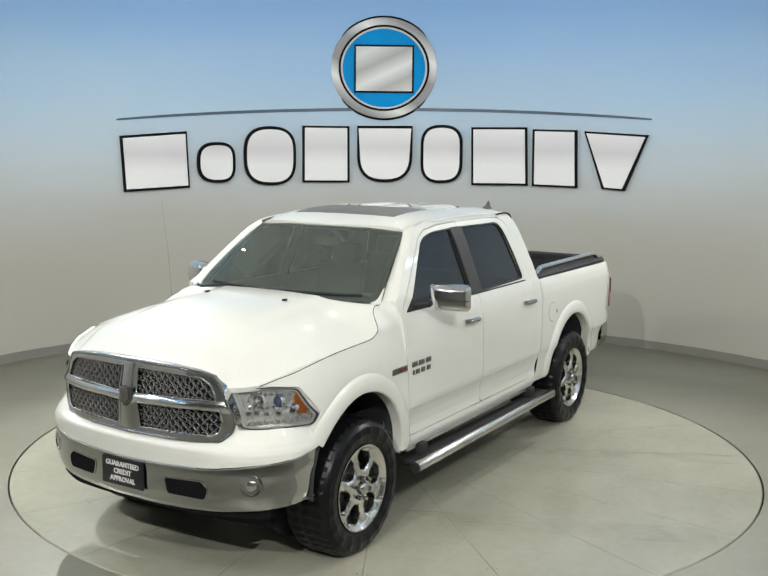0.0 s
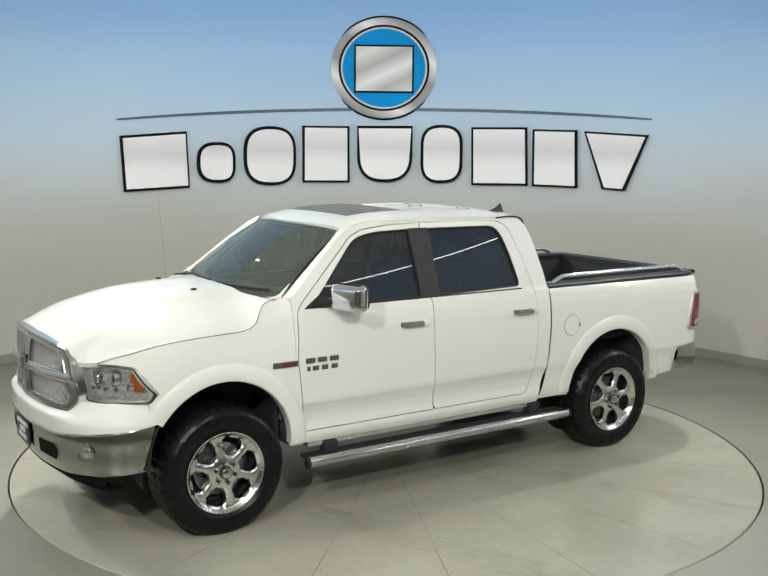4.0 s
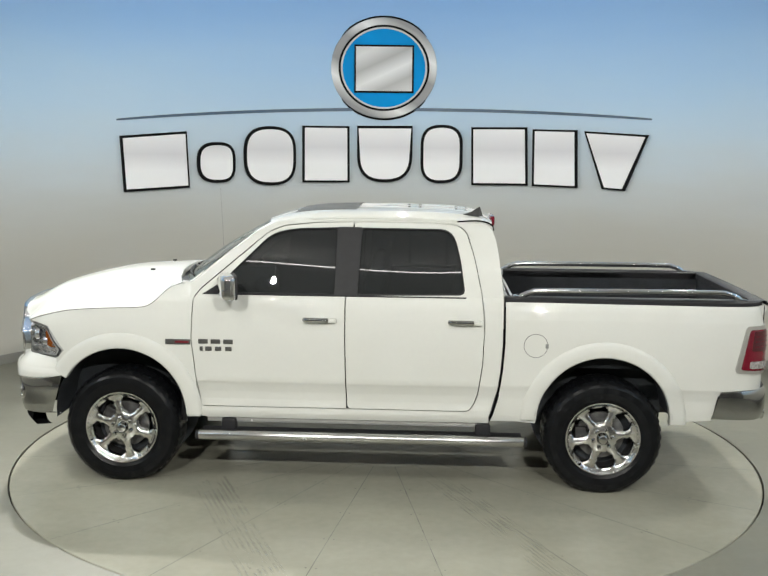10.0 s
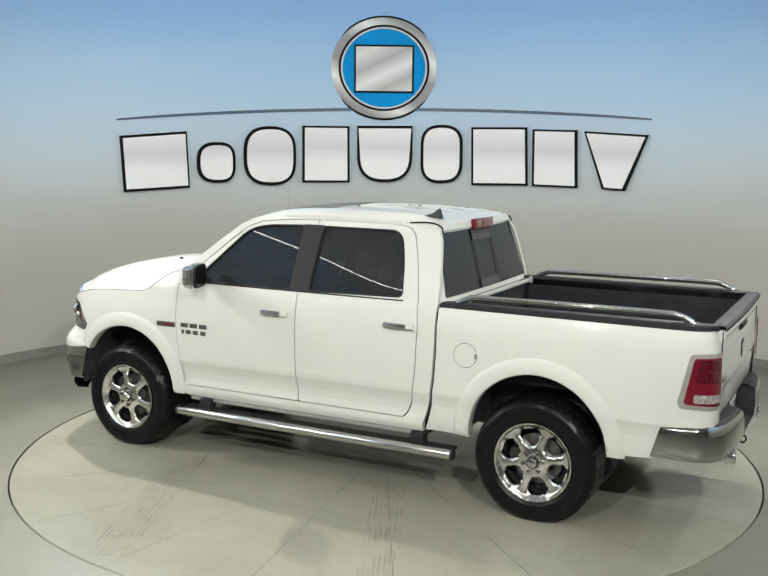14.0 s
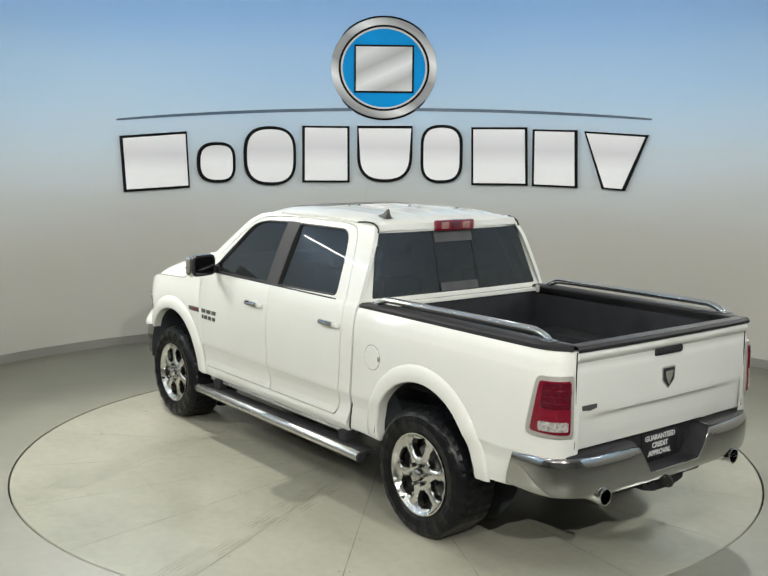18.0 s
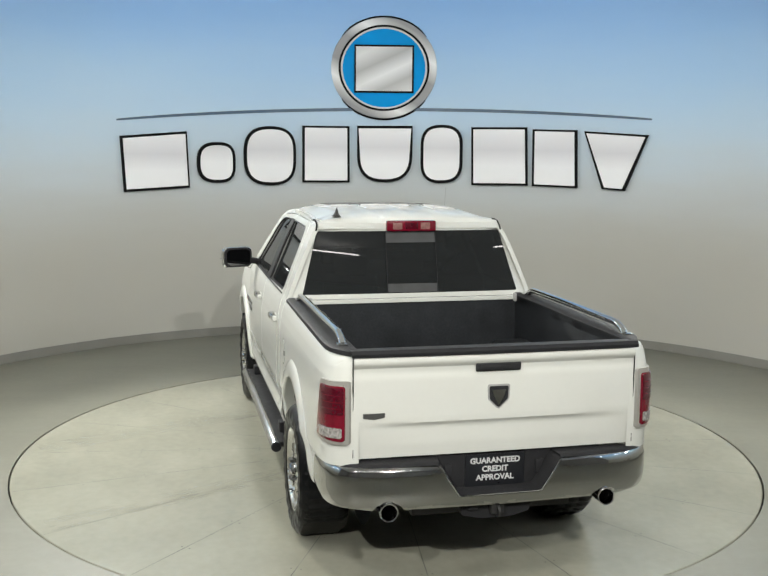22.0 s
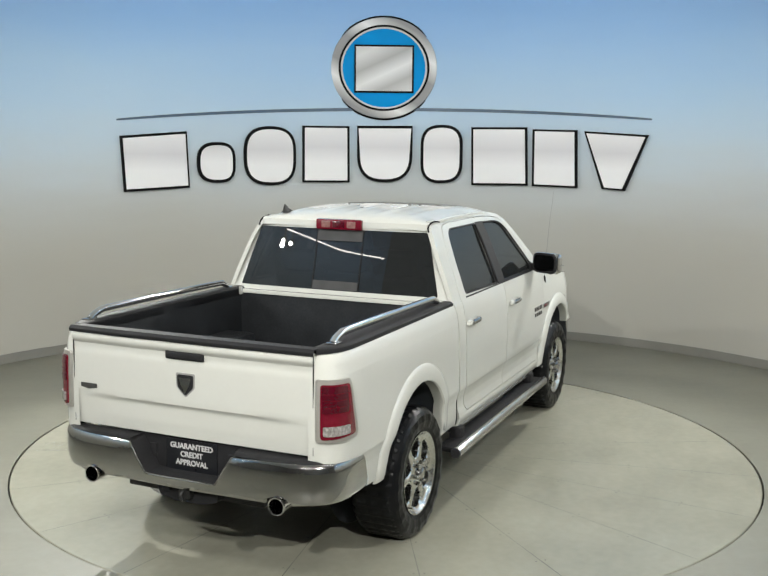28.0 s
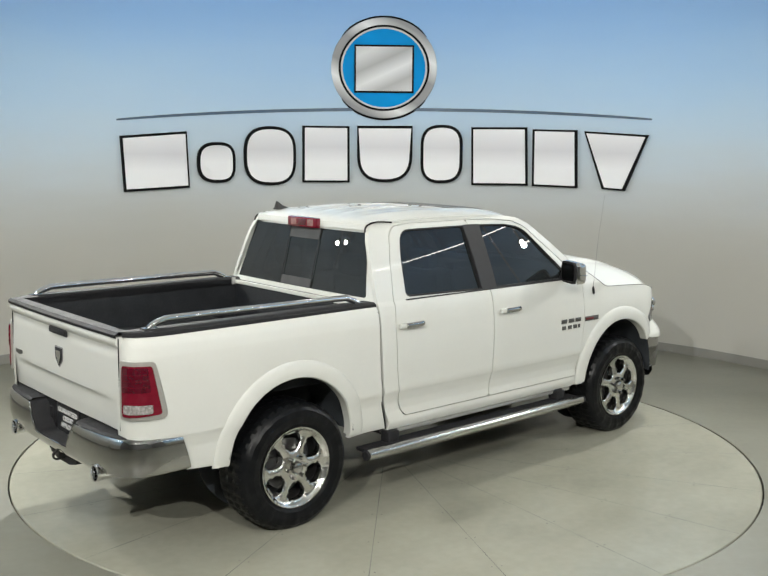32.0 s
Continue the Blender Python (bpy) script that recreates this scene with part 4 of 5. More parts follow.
def tail_face(u, v):
    flat = -2.766 - 0.096 * (v - 0.79)
    k = min(1.0, max(0.0, (0.79 - abs(u)) / 0.30)) if v < 1.05 else 1.0
    k = k * k * (3 - 2 * k)
    return (flat + (lerp_table(TGX, v) - flat) * k - 0.012 * (1 - (u / 0.806) ** 2), u, v)


tg = part("tailgate", sheet(rounded([(-0.8185, 0.828), (0.8185, 0.828), (0.8185, 1.40), (-0.8185, 1.40)], 0.012), tail_face, (0.06, 0.014), (0.05, 0, 0)), PAINT, truck)
part("tailgate_inner", bxm((-2.735, 0, 1.13), (0.03, 1.60, 0.54), 0.004), LINER, tg)
rows = []
for y in np.linspace(-0.832, 0.832, 17):
    b = -0.014 * (1 - (y / 0.81) ** 2)
    rows.append([(-2.808 + b, y, 1.396), (-2.812 + b, y, 1.415), (-2.795 + b, y, 1.432), (-2.73, y, 1.432), (-2.71, y, 1.42), (-2.71, y, 1.38)])
part("tailgate_cap", strip(rows), BLACK, tg, "black plastic tailgate cap")
part("tailgate_handle", bxm((-2.805, 0.005, 1.318), (0.02, 0.245, 0.036), 0.010), BLACK, tg, "black tailgate handle")
part("handle_bezel", bxm((-2.799, 0.005, 1.318), (0.014, 0.262, 0.048), 0.010), mat_pillar, tg)
# shield emblem, a plain shape
sh = rounded([(-0.066, 0.066), (0.066, 0.066), (0.062, -0.02), (0.0, -0.078), (-0.062, -0.02)], 0.014)
em = part("emblem", sheet(sh, lambda u, v: (-2.803, u, 1.152 + v), 0.05, (0.012, 0, 0)), LAMPTRIM, tg, "chrome and black shield emblem")
part("emblem_field", sheet([(u * 0.85, v * 0.85) for u, v in sh], lambda u, v: (-2.8055, u, 1.152 + v), 0.05, (0.003, 0, 0)), BLACK, em)
part("emblem_heart", sheet(rounded([(-0.040, 0.038), (0.040, 0.038), (0.030, 0.0), (0.0, -0.052), (-0.030, 0.0)], 0.010), lambda u, v: (-2.8095, u, 1.152 + v), 0.03, (0.004, 0, 0)), BRIGHT, em)
part("tailgate_badge", sheet(rounded([(0.645, 1.085), (0.645, 1.060), (0.705, 1.050), (0.766, 1.060), (0.766, 1.085)], 0.003), lambda u, v: (-2.797, u, v), 0.1, (0.012, 0, 0)), BADGE, tg, "small grey badge")

# rear bumper
RB = Plan([(-2.885, 0.0), (-2.885, 0.25), (-2.884, 0.45), (-2.875, 0.62), (-2.855, 0.75), (-2.82, 0.85), (-2.75, 0.930), (-2.66, 0.967), (-2.55, 0.978), (-2.43, 0.980)])
RBZ = [(0.55, -0.030), (0.58, -0.010), (0.64, 0.0), (0.72, 0.0), (0.76, -0.002), (0.780, -0.008), (0.793, -0.018), (0.803, -0.032), (0.812, -0.046), (0.822, -0.060)]


def rbump(u, v):
    p, d = RB.at(abs(u))
    n = Vector((-d.y, d.x))
    o = lerp_table(RBZ, v)
    return (p.x + n.x * o, (p.y + n.y * o) * (1 if u >= 0 else -1), v)


LR = RB.length
sy = RB.s_y
low = [(LR, 0.575), (LR - 0.10, 0.572), (sy(0.80), 0.562)] + [(sy(0.64) + 0.085 * math.cos(radians(a)), 0.550 + 0.052 * math.sin(radians(a))) for a in range(0, 181, 20)] + [(sy(0.5), 0.552), (0.0, 0.545)]
top = [(0.0, 0.612), (0.215, 0.612), (0.245, 0.62), (0.345, 0.778), (0.36, 0.790), (sy(0.8), 0.800), (LR - 0.3, 0.806), (LR - 0.12, 0.822), (LR - 0.07, 0.822)]
out = top + low + [(-u, v) for u, v in low[::-1][1:]] + [(-u, v) for u, v in top[::-1][:-1]]
bp = part("rear_bumper", sheet(out, rbump, 0.03, (0.022, 0, 0), lines=(0.72, 0.76, 0.78, 0.793, 0.803, 0.812)), CHROME, truck, "chrome rear bumper")
for s in (1, -1):
    rows = []
    for u in np.linspace(sy(0.36), LR - 0.26, 20):
        p, d = RB.at(u)
        n = Vector((-d.y, d.x)) * 0.003
        row = [(rbump(u, v)[0] + n.x, s * (rbump(u, v)[1] + n.y), v + 0.001) for v in (0.796, 0.800, 0.804, 0.808)]
        q = rbump(u, 0.80)
        rows.append(row + [(q[0] + 0.03, s * q[1] * 0.98, 0.812), (-2.755, s * q[1] * 0.95, 0.814)])
    part("step_pad", strip(rows), BLACK, bp, "black rubber step pad")
    rows = []
    for u in np.linspace(LR - 0.34, LR - 0.07, 12):
        p, d = RB.at(u)
        top = 0.806 + 0.016 * min(1, max(0, (u - LR + 0.30) / 0.18))
        q = rbump(u, top - 0.004)
        rows.append([(q[0], s * q[1], top - 0.004), (q[0] + 0.008, s * (q[1] - 0.012), top + 0.002), (q[0] + 0.02, s * (q[1] - 0.07), top + 0.003)])
    part("bumper_shoulder", strip(rows), CHROME, bp)
part("plate_recess", bxm((-2.742, 0, 0.70), (0.02, 0.86, 0.27), 0.005), BLACK, bp)
cut = [(0.375, 0.796), (0.355, 0.788), (0.345, 0.778), (0.295, 0.70), (0.245, 0.62), (0.23, 0.613), (0.12, 0.611), (0.0, 0.611)]
cut = cut + [(-u, v) for u, v in cut[::-1][1:]]
rows = []
for u, v in cut:
    x, y, z = rbump(u, v)
    rows.append([(x + 0.003, y, z), (x + 0.035, y * 0.985, z + 0.004), (x + 0.085, y * 0.96, z + 0.010), (-2.748, y * 0.95, z + 0.012)])
part("recess_wall", strip(rows), BLACK, bp)
part("recess_lip", tube([(rbump(u, v)[0] + 0.002, rbump(u, v)[1], v) for u, v in cut[1:-1]], 0.006, 8), CHROME, bp, "bright rolled edge")
for s in (1, -1):
    part("plate_lamp", bxm((-2.755, s * 0.27, 0.72), (0.02, 0.045, 0.08), 0.008), BLACK, bp)
board = part("sign_plate", bxm((-2.758, -0.004, 0.712), (0.006, 0.35, 0.19), 0.002), BOARD, bp, "black dealer plate with white capitals")
for z, words in ((0.769, "GUARANTEED"), (0.720, "CREDIT"), (0.671, "APPROVAL")):
    part("lettering", text_bm(words, 0.0455, Matrix.Translation((-2.7625, -0.004, z)) @ Euler((radians(90), 0, radians(-90))).to_matrix().to_4x4()), LETTER, board, smooth=0)
for s in (1, -1):
    ex = part("exhaust_tip", lathe([(0.040, -2.55), (0.046, -2.70), (0.050, -2.86), (0.0525, -2.874), (0.051, -2.880), (0.045, -2.878), (0.042, -2.862), (0.041, -2.60)], 28, (0, s * 0.636, 0.551), "x"), BRIGHT, truck, "chrome exhaust tip")
    part("exhaust_bore", lathe([(0.0, -2.74), (0.043, -2.74)], 20, (0, s * 0.636, 0.551), "x"), GAP, ex)
part("tow_hitch", bxm((-2.76, 0, 0.52), (0.16, 0.08, 0.08), 0.012), FRAME, truck)
part("hitch_plate", sheet(rounded([(-0.21, 0.535), (0.21, 0.535), (0.20, 0.475), (0.09, 0.448), (-0.09, 0.448), (-0.20, 0.475)], 0.012), lambda u, v: (-2.800, u, v), 0.1, (0.10, 0, 0)), BLACK, truck, "black steel hitch plate")
part("hitch_bar", bxm((-2.70, 0, 0.50), (0.07, 0.95, 0.07), 0.012), FRAME, truck)
part("tow_socket", bxm((-2.80, 0.14, 0.53), (0.05, 0.06, 0.05), 0.012), BLACK, truck)
part("tow_ring", lathe([(0.022, -0.008), (0.034, -0.008), (0.034, 0.008), (0.022, 0.008)], 16, (-2.84, 0, 0.50), "y", close=True), FRAME, truck)

# ---- front end ----
FB = Plan([(2.935, 0.0), (2.930, 0.2), (2.905, 0.4), (2.862, 0.6), (2.775, 0.785), (2.69, 0.880), (2.59, 0.936), (2.51, 0.953), (2.440, 0.958)])
LF = FB.length
fy = FB.s_y


def front_face(table, shelf=None):
    def f(u, v):
        p, d = FB.at(abs(u))
        n = Vector((d.y, -d.x))
        o = lerp_table(table, v)
        if shelf:
            k = min(1.0, max(0.0, (abs(u) - fy(0.48)) / (fy(0.74) - fy(0.48))))
            k = k * k * (3 - 2 * k)
            o = o * k + lerp_table(shelf, v) * (1 - k)
        if o < 0:
            o *= 1 - 0.62 * (abs(u) / LF) ** 4
        return (p.x + n.x * o, (p.y + n.y * o) * (1 if u >= 0 else -1), v)
    return f


CB = [(0.44, -0.05), (0.49, -0.012), (0.55, 0.0), (0.64, 0.0), (0.70, 0.006), (0.73, 0.002), (0.79, 0.0)]
WB = [(0.70, 0.003), (0.735, 0.015), (0.775, 0.019), (0.81, 0.015), (0.835, 0.004), (0.86, -0.014), (0.90, -0.055), (0.94, -0.095)]

SHELF = [(0.70, 0.003), (0.735, 0.010), (0.79, 0.017), (0.822, 0.019), (0.834, 0.015), (0.843, 0.003), (0.850, -0.018), (0.858, -0.048), (0.90, -0.058), (0.94, -0.095)]


def both(half):
    return half + [(-u, v) for u, v in half[::-1] if u > 1e-6]


top = [(0.0, 0.712), (fy(0.57), 0.722), (fy(0.80), 0.752), (fy(0.95), 0.776), (LF, 0.795)]
bot = [(LF - 0.085, 0.512), (fy(0.97), 0.505), (fy(0.88), 0.492), (fy(0.62), 0.468), (fy(0.3), 0.450), (0.0, 0.448)]
fb = part("front_bumper", sheet(both(top + bot), front_face(CB), 0.025, (-0.05, 0, 0)), CHROME, truck, "chrome front bumper")
for s in (1, -1):
    slot = rounded([(s * fy(0.29), 0.634), (s * fy(0.53), 0.642), (s * fy(0.565), 0.60), (s * fy(0.545), 0.540), (s * fy(0.31), 0.546)], 0.018)
    mid = (sum(p[0] for p in slot) / len(slot), sum(p[1] for p in slot) / len(slot))
    rimmed = [(mid[0] + (u - mid[0]) * 1.05, mid[1] + (v - mid[1]) * 1.12) for u, v in slot]
    part("slot_rim", sheet(rimmed, lambda u, v: tuple(Vector(front_face(CB)(u, v)) + Vector((0.004, 0, 0))), 0.05, (-0.01, 0, 0), holes=[slot]), CHROME, fb)
    part("air_slot", sheet(slot, lambda u, v: tuple(Vector(front_face(CB)(u, v)) + Vector((0.002, 0, 0))), 0.05, (-0.01, 0, 0)), GAP, fb)
up = [(0.0, 0.862), (fy(0.50), 0.868), (fy(0.62), 0.895), (fy(0.69), 0.930), (fy(0.93), 0.938), (LF, 0.940)]
lo = [(LF, 0.80), (fy(0.95), 0.781), (fy(0.80), 0.757), (fy(0.57), 0.727), (0.0, 0.717)]
part("bumper_cover", sheet(both(up + lo), front_face(WB, SHELF), (0.03, 0.007), (-0.06, 0, 0)), PAINT, fb, "white painted upper bumper cover")
lip = []
for k in np.linspace(-0.985, 0.985, 61):
    v = lerp_table(top, abs(k) * LF) - 0.002
    x, y, z = front_face(CB)(k * LF, v)
    p, d = FB.at(abs(k) * LF)
    lip.append((x + d.y * 0.006, y - d.x * 0.006 * (1 if k >= 0 else -1), z))
part("bumper_lip", tube(lip, 0.0085, 8), BRIGHT, fb, "bright chrome bumper lip")
part("bumper_cavity", bxm((2.70, 0, 0.60), (0.2, 1.10, 0.22), 0.02), GAP, fb)
for s in (1, -1):
    fog = part("fog_lamp", lathe([(0.0, -0.020), (0.022, -0.018), (0.040, -0.012), (0.052, -0.004), (0.056, 0.006), (0.062, 0.008), (0.068, 0.004), (0.070, -0.02), (0.068, -0.04)], 28, (0, 0, 0), "x"), CHROME, fb, "round clear fog lamp")
    part("fog_lens", lathe([(0.0, 0.012), (0.022, 0.009), (0.038, 0.0), (0.046, -0.012)], 24, (0, 0, 0), "x"), SILVER, fog)
    fog.matrix_basis = pose(2.772, s * 0.785, 0.635, 0, 0, s * 27)
rows = []
for k in np.linspace(-1, 1, 31):
    p, d = FB.at(abs(k) * (LF - 0.30))
    y = p.y * (1 if k >= 0 else -1)
    rows.append([(p.x - 0.05, y * 0.985, 0.47), (p.x - 0.04, y * 0.985, 0.445 - 0.02 * k * k), (p.x - 0.07, y * 0.97, 0.425 - 0.05 * k * k), (p.x - 0.18, y * 0.95, 0.43 - 0.05 * k * k)])
part("air_dam", strip(rows), GAP, fb, "black plastic air dam")
pl = part("sign_plate", bxm((2.945, -0.03, 0.612), (0.008, 0.335, 0.165), 0.002), BOARD, fb, "black dealer plate with white capitals")
for z, words in ((0.658, "GUARANTEED"), (0.613, "CREDIT"), (0.568, "APPROVAL")):
    part("lettering", text_bm(words, 0.0415, Matrix.Translation((2.9505, -0.03, z)) @ Euler((radians(90), 0, radians(90))).to_matrix().to_4x4()), LETTER, pl, smooth=0)


def grille_x(y, z):
    return 2.905 - 0.085 * (abs(y) / 0.6) ** 3.5 - max(0, z - 1.08) * 0.12


G = [(0.0, 1.286), (0.30, 1.281), (0.48, 1.266), (0.570, 1.246), (0.618, 1.18), (0.672, 1.06), (0.690, 0.985), (0.676, 0.925), (0.615, 0.862), (0.30, 0.856), (0.0, 0.855)]
gout = rounded(G + [(-y, z) for y, z in G[::-1][1:-1]], 0.018, 3)
QT = rounded([(0.058, 1.246), (0.50, 1.232), (0.562, 1.190), (0.600, 1.100), (0.066, 1.092)], 0.012, 4)
QB = rounded([(0.066, 1.046), (0.616, 1.054), (0.630, 0.985), (0.604, 0.918), (0.560, 0.898), (0.082, 0.894)], 0.012, 4)
quads = [QT, QB, [(-y, z) for y, z in QT], [(-y, z) for y, z in QB]]
def grille_front(u, v):
    """The face of the grille, its bars and rim rounded."""
    bar = 0.013 * math.exp(-((v - 1.073) / 0.022) ** 2) + 0.015 * math.exp(-(u / 0.045) ** 2)
    return (grille_x(u, v) + 0.012 * (1 - min(1, abs(v - 1.07) / 0.25)) + min(bar, 0.016), u, v)


gr = part("grille", sheet(gout, grille_front, 0.014, (-0.07, 0, 0), holes=quads), BRIGHT, truck, "chrome cross-bar grille with mesh inserts")


def bead(line, r, depth, inset):
    """A rounded chrome edge that follows a closed line on the grille."""
    bm = bmesh.new()
    cy, cz = sum(q[0] for q in line) / len(line), sum(q[1] for q in line) / len(line)
    rings = []
    for i, (u, v) in enumerate(line):
        (ua, va), (ub, vb) = line[i - 1], line[(i + 1) % len(line)]
        dl = math.hypot(ub - ua, vb - va)
        ny, nz = (vb - va) / dl, -(ub - ua) / dl
        if ny * (u - cy) + nz * (v - cz) < 0:
            ny, nz = -ny, -nz
        x0 = grille_front(u, v)[0]
        rings.append([bm.verts.new((x0 + depth * math.sin(a), u + ny * (r * math.cos(a) - inset), v + nz * (r * math.cos(a) - inset))) for a in np.linspace(-math.pi, math.pi, 11)[:-1]])
    for a, b in zip(rings, rings[1:] + rings[:1]):
        for k in range(10):
            bm.faces.new((a[k], a[(k + 1) % 10], b[(k + 1) % 10], b[k]))
    bmesh.ops.recalc_face_normals(bm, faces=bm.faces[:])
    return bm


part("grille_surround", bead(gout, 0.010, 0.009, 0.007), CHROME, gr, "polished chrome surround", smooth=60)
for q in quads:
    part("insert_edge", bead(q, 0.006, 0.006, 0.002), BRIGHT, gr, "bright rounded edge", smooth=60)
part("grille_backing", sheet([(y * 0.96, z) for y, z in gout], lambda u, v: (grille_x(u, v) - 0.05, u, v), 0.12, (-0.01, 0, 0)), GAP, gr)


def inside(p, poly):
    c = False
    for (x1, y1), (x2, y2) in zip(poly, poly[1:] + poly[:1]):
        if (y1 > p[1]) != (y2 > p[1]) and p[0] < (x2 - x1) * (p[1] - y1) / (y2 - y1) + x1:
            c = not c
    return c


for q in quads:
    cells = bmesh.new()
    ys, zz = [p[0] for p in q], [p[1] for p in q]
    row = 0
    z = min(zz) + 0.008
    while z < max(zz):
        y = min(ys) + (0.025 if row % 2 else 0.0)
        while y < max(ys):
            if inside((y, z), q):
                o, i_ = [], []
                for k in range(6):
                    a = radians(60 * k)
                    for lst, r in ((o, 1.03), (i_, 0.82)):
                        py, pz = y + 0.0245 * r * math.cos(a), z + 0.0162 * r * math.sin(a)
                        lst.append((py, pz))
                fr = [cells.verts.new((grille_x(*p) - 0.012, *p)) for p in o]
                mi = [cells.verts.new((grille_x(*p) - 0.004, *p)) for p in [((a[0] + b[0]) / 2, (a[1] + b[1]) / 2) for a, b in zip(o, i_)]]
                bk = [cells.verts.new((grille_x(*p) - 0.024, *p)) for p in i_]
                for k in range(6):
                    j = (k + 1) % 6
                    cells.faces.new((fr[k], fr[j], mi[j], mi[k]))
                    cells.faces.new((mi[k], mi[j], bk[j], bk[k]))
            y += 0.050
        z += 0.0260
        row += 1
    part("grille_mesh", cells, MESHGREY, gr, "bright honeycomb mesh", smooth=20)
gsh = sheet([(u * 0.8, v * 0.85) for u, v in sh], lambda u, v: (2.944 - 2.5 * u * u, u, 1.075 + v), 0.02, (-0.012, 0, 0))
gem = part("emblem", gsh, CHROME, gr, "chrome shield emblem")
part("emblem_field", sheet([(u * 0.5, v * 0.55) for u, v in sh], lambda u, v: (2.948 - 2.5 * u * u, u, 1.075 + v), 0.02, (-0.003, 0, 0)), BADGE, gem)


# headlamps
HX = [(0.60, 2.775), (0.65, 2.748), (0.70, 2.722), (0.78, 2.688), (0.85, 2.615), (0.917, 2.513), (0.945, 2.455), (0.963, 2.41), (0.973, 2.372), (0.99, 2.33)]
HL = rounded([(0.616, 1.164), (0.781, 1.176), (0.915, 1.155), (0.972, 0.990), (0.962, 0.934), (0.690, 0.936), (0.664, 1.05)], [0.01, 0.04, 0.02, 0.015, 0.015, 0.02, 0.02])
for s in (1, -1):
    hx = lambda o: (lambda u, v: (smooth_table(HX, u) + o - max(0, v - 1.05) * 0.12, u, v))
    hl = part("headlamp", sheet(HL, hx(-0.035), 0.03, (-0.05, 0, 0), side=s), mat_hlbase, truck, "clear headlamp with projector and amber corner")
    part("lens_cover", sheet(HL, hx(0.0), 0.03, (-0.004, 0, 0), side=s), CLEAR, hl)
    part("lamp_bezel", sheet(HL, hx(-0.004), 0.03, (-0.03, 0, 0), holes=[rounded([(0.640, 1.154), (0.781, 1.165), (0.906, 1.144), (0.960, 0.990), (0.950, 0.946), (0.704, 0.948), (0.680, 1.05)], 0.015)], side=s), LAMPTRIM, hl)
    my, mz = sum(p[0] for p in HL) / len(HL), sum(p[1] for p in HL) / len(HL)
    part("lamp_gasket", sheet(HL, hx(0.0012), 0.03, (-0.004, 0, 0), holes=[[(my + (u - my) * 0.972, mz + (v - mz) * 0.955) for u, v in HL]], side=s), mat_pillar, hl)
    amber = rounded([(0.903, 1.126), (0.926, 1.112), (0.955, 1.020), (0.949, 1.004), (0.918, 1.012), (0.908, 1.06)], 0.008)
    part("amber_corner", sheet(amber, hx(-0.006), 0.02, (-0.01, 0, 0), side=s), AMBER, hl)
    for y, z, r, m in ((0.838, 1.088, 0.042, SILVER), (0.745, 1.088, 0.038, SILVER), (0.892, 1.045, 0.028, SILVER)):
        x = smooth_table(HX, y) - 0.050
        bowl = part("reflector_bowl", lathe([(r, 0.030), (r * 1.12, 0.034), (r * 1.12, 0.0), (r, 0.0)], 24, (x, s * y, z), "x", close=True), m, hl)
        part("projector_lens", lathe([(0.0, 0.035), (r * 0.4, 0.031), (r * 0.75, 0.018), (r * 0.95, 0.0)], 20, (x, s * y, z), "x"), mat_projector if y == 0.838 else SILVER, hl)
    # small chrome domes added to give points of sparkle behind the lens
    for i in range(9):
        for z in (1.052, 1.128):
            y = 0.716 + 0.0225 * i + (0.008 if z > 1.1 else 0.0)
            part("sparkle_dome", lathe([(0.0, 0.012), (0.006, 0.009), (0.010, 0.0)], 10, (smooth_table(HX, y) - 0.028 - max(0, z - 1.05) * 0.12, s * y, z + 0.004 * (i % 3)), "x"), BRIGHT, hl)
    for i in range(11):
        y = 0.708 + 0.0228 * i
        if i % 2 == 0:
            part("reflector_facet", bxm((smooth_table(HX, y) - 0.026, s * y, 1.020 + 0.003 * (i % 3)), (0.016, 0.030, 0.022), 0.007), CHROME, hl)
        part("led_cell", bxm((smooth_table(HX, y) - 0.022, s * y, 0.968 + 0.0015 * i), (0.018, 0.017, 0.020), 0.004), WHITELENS, hl)

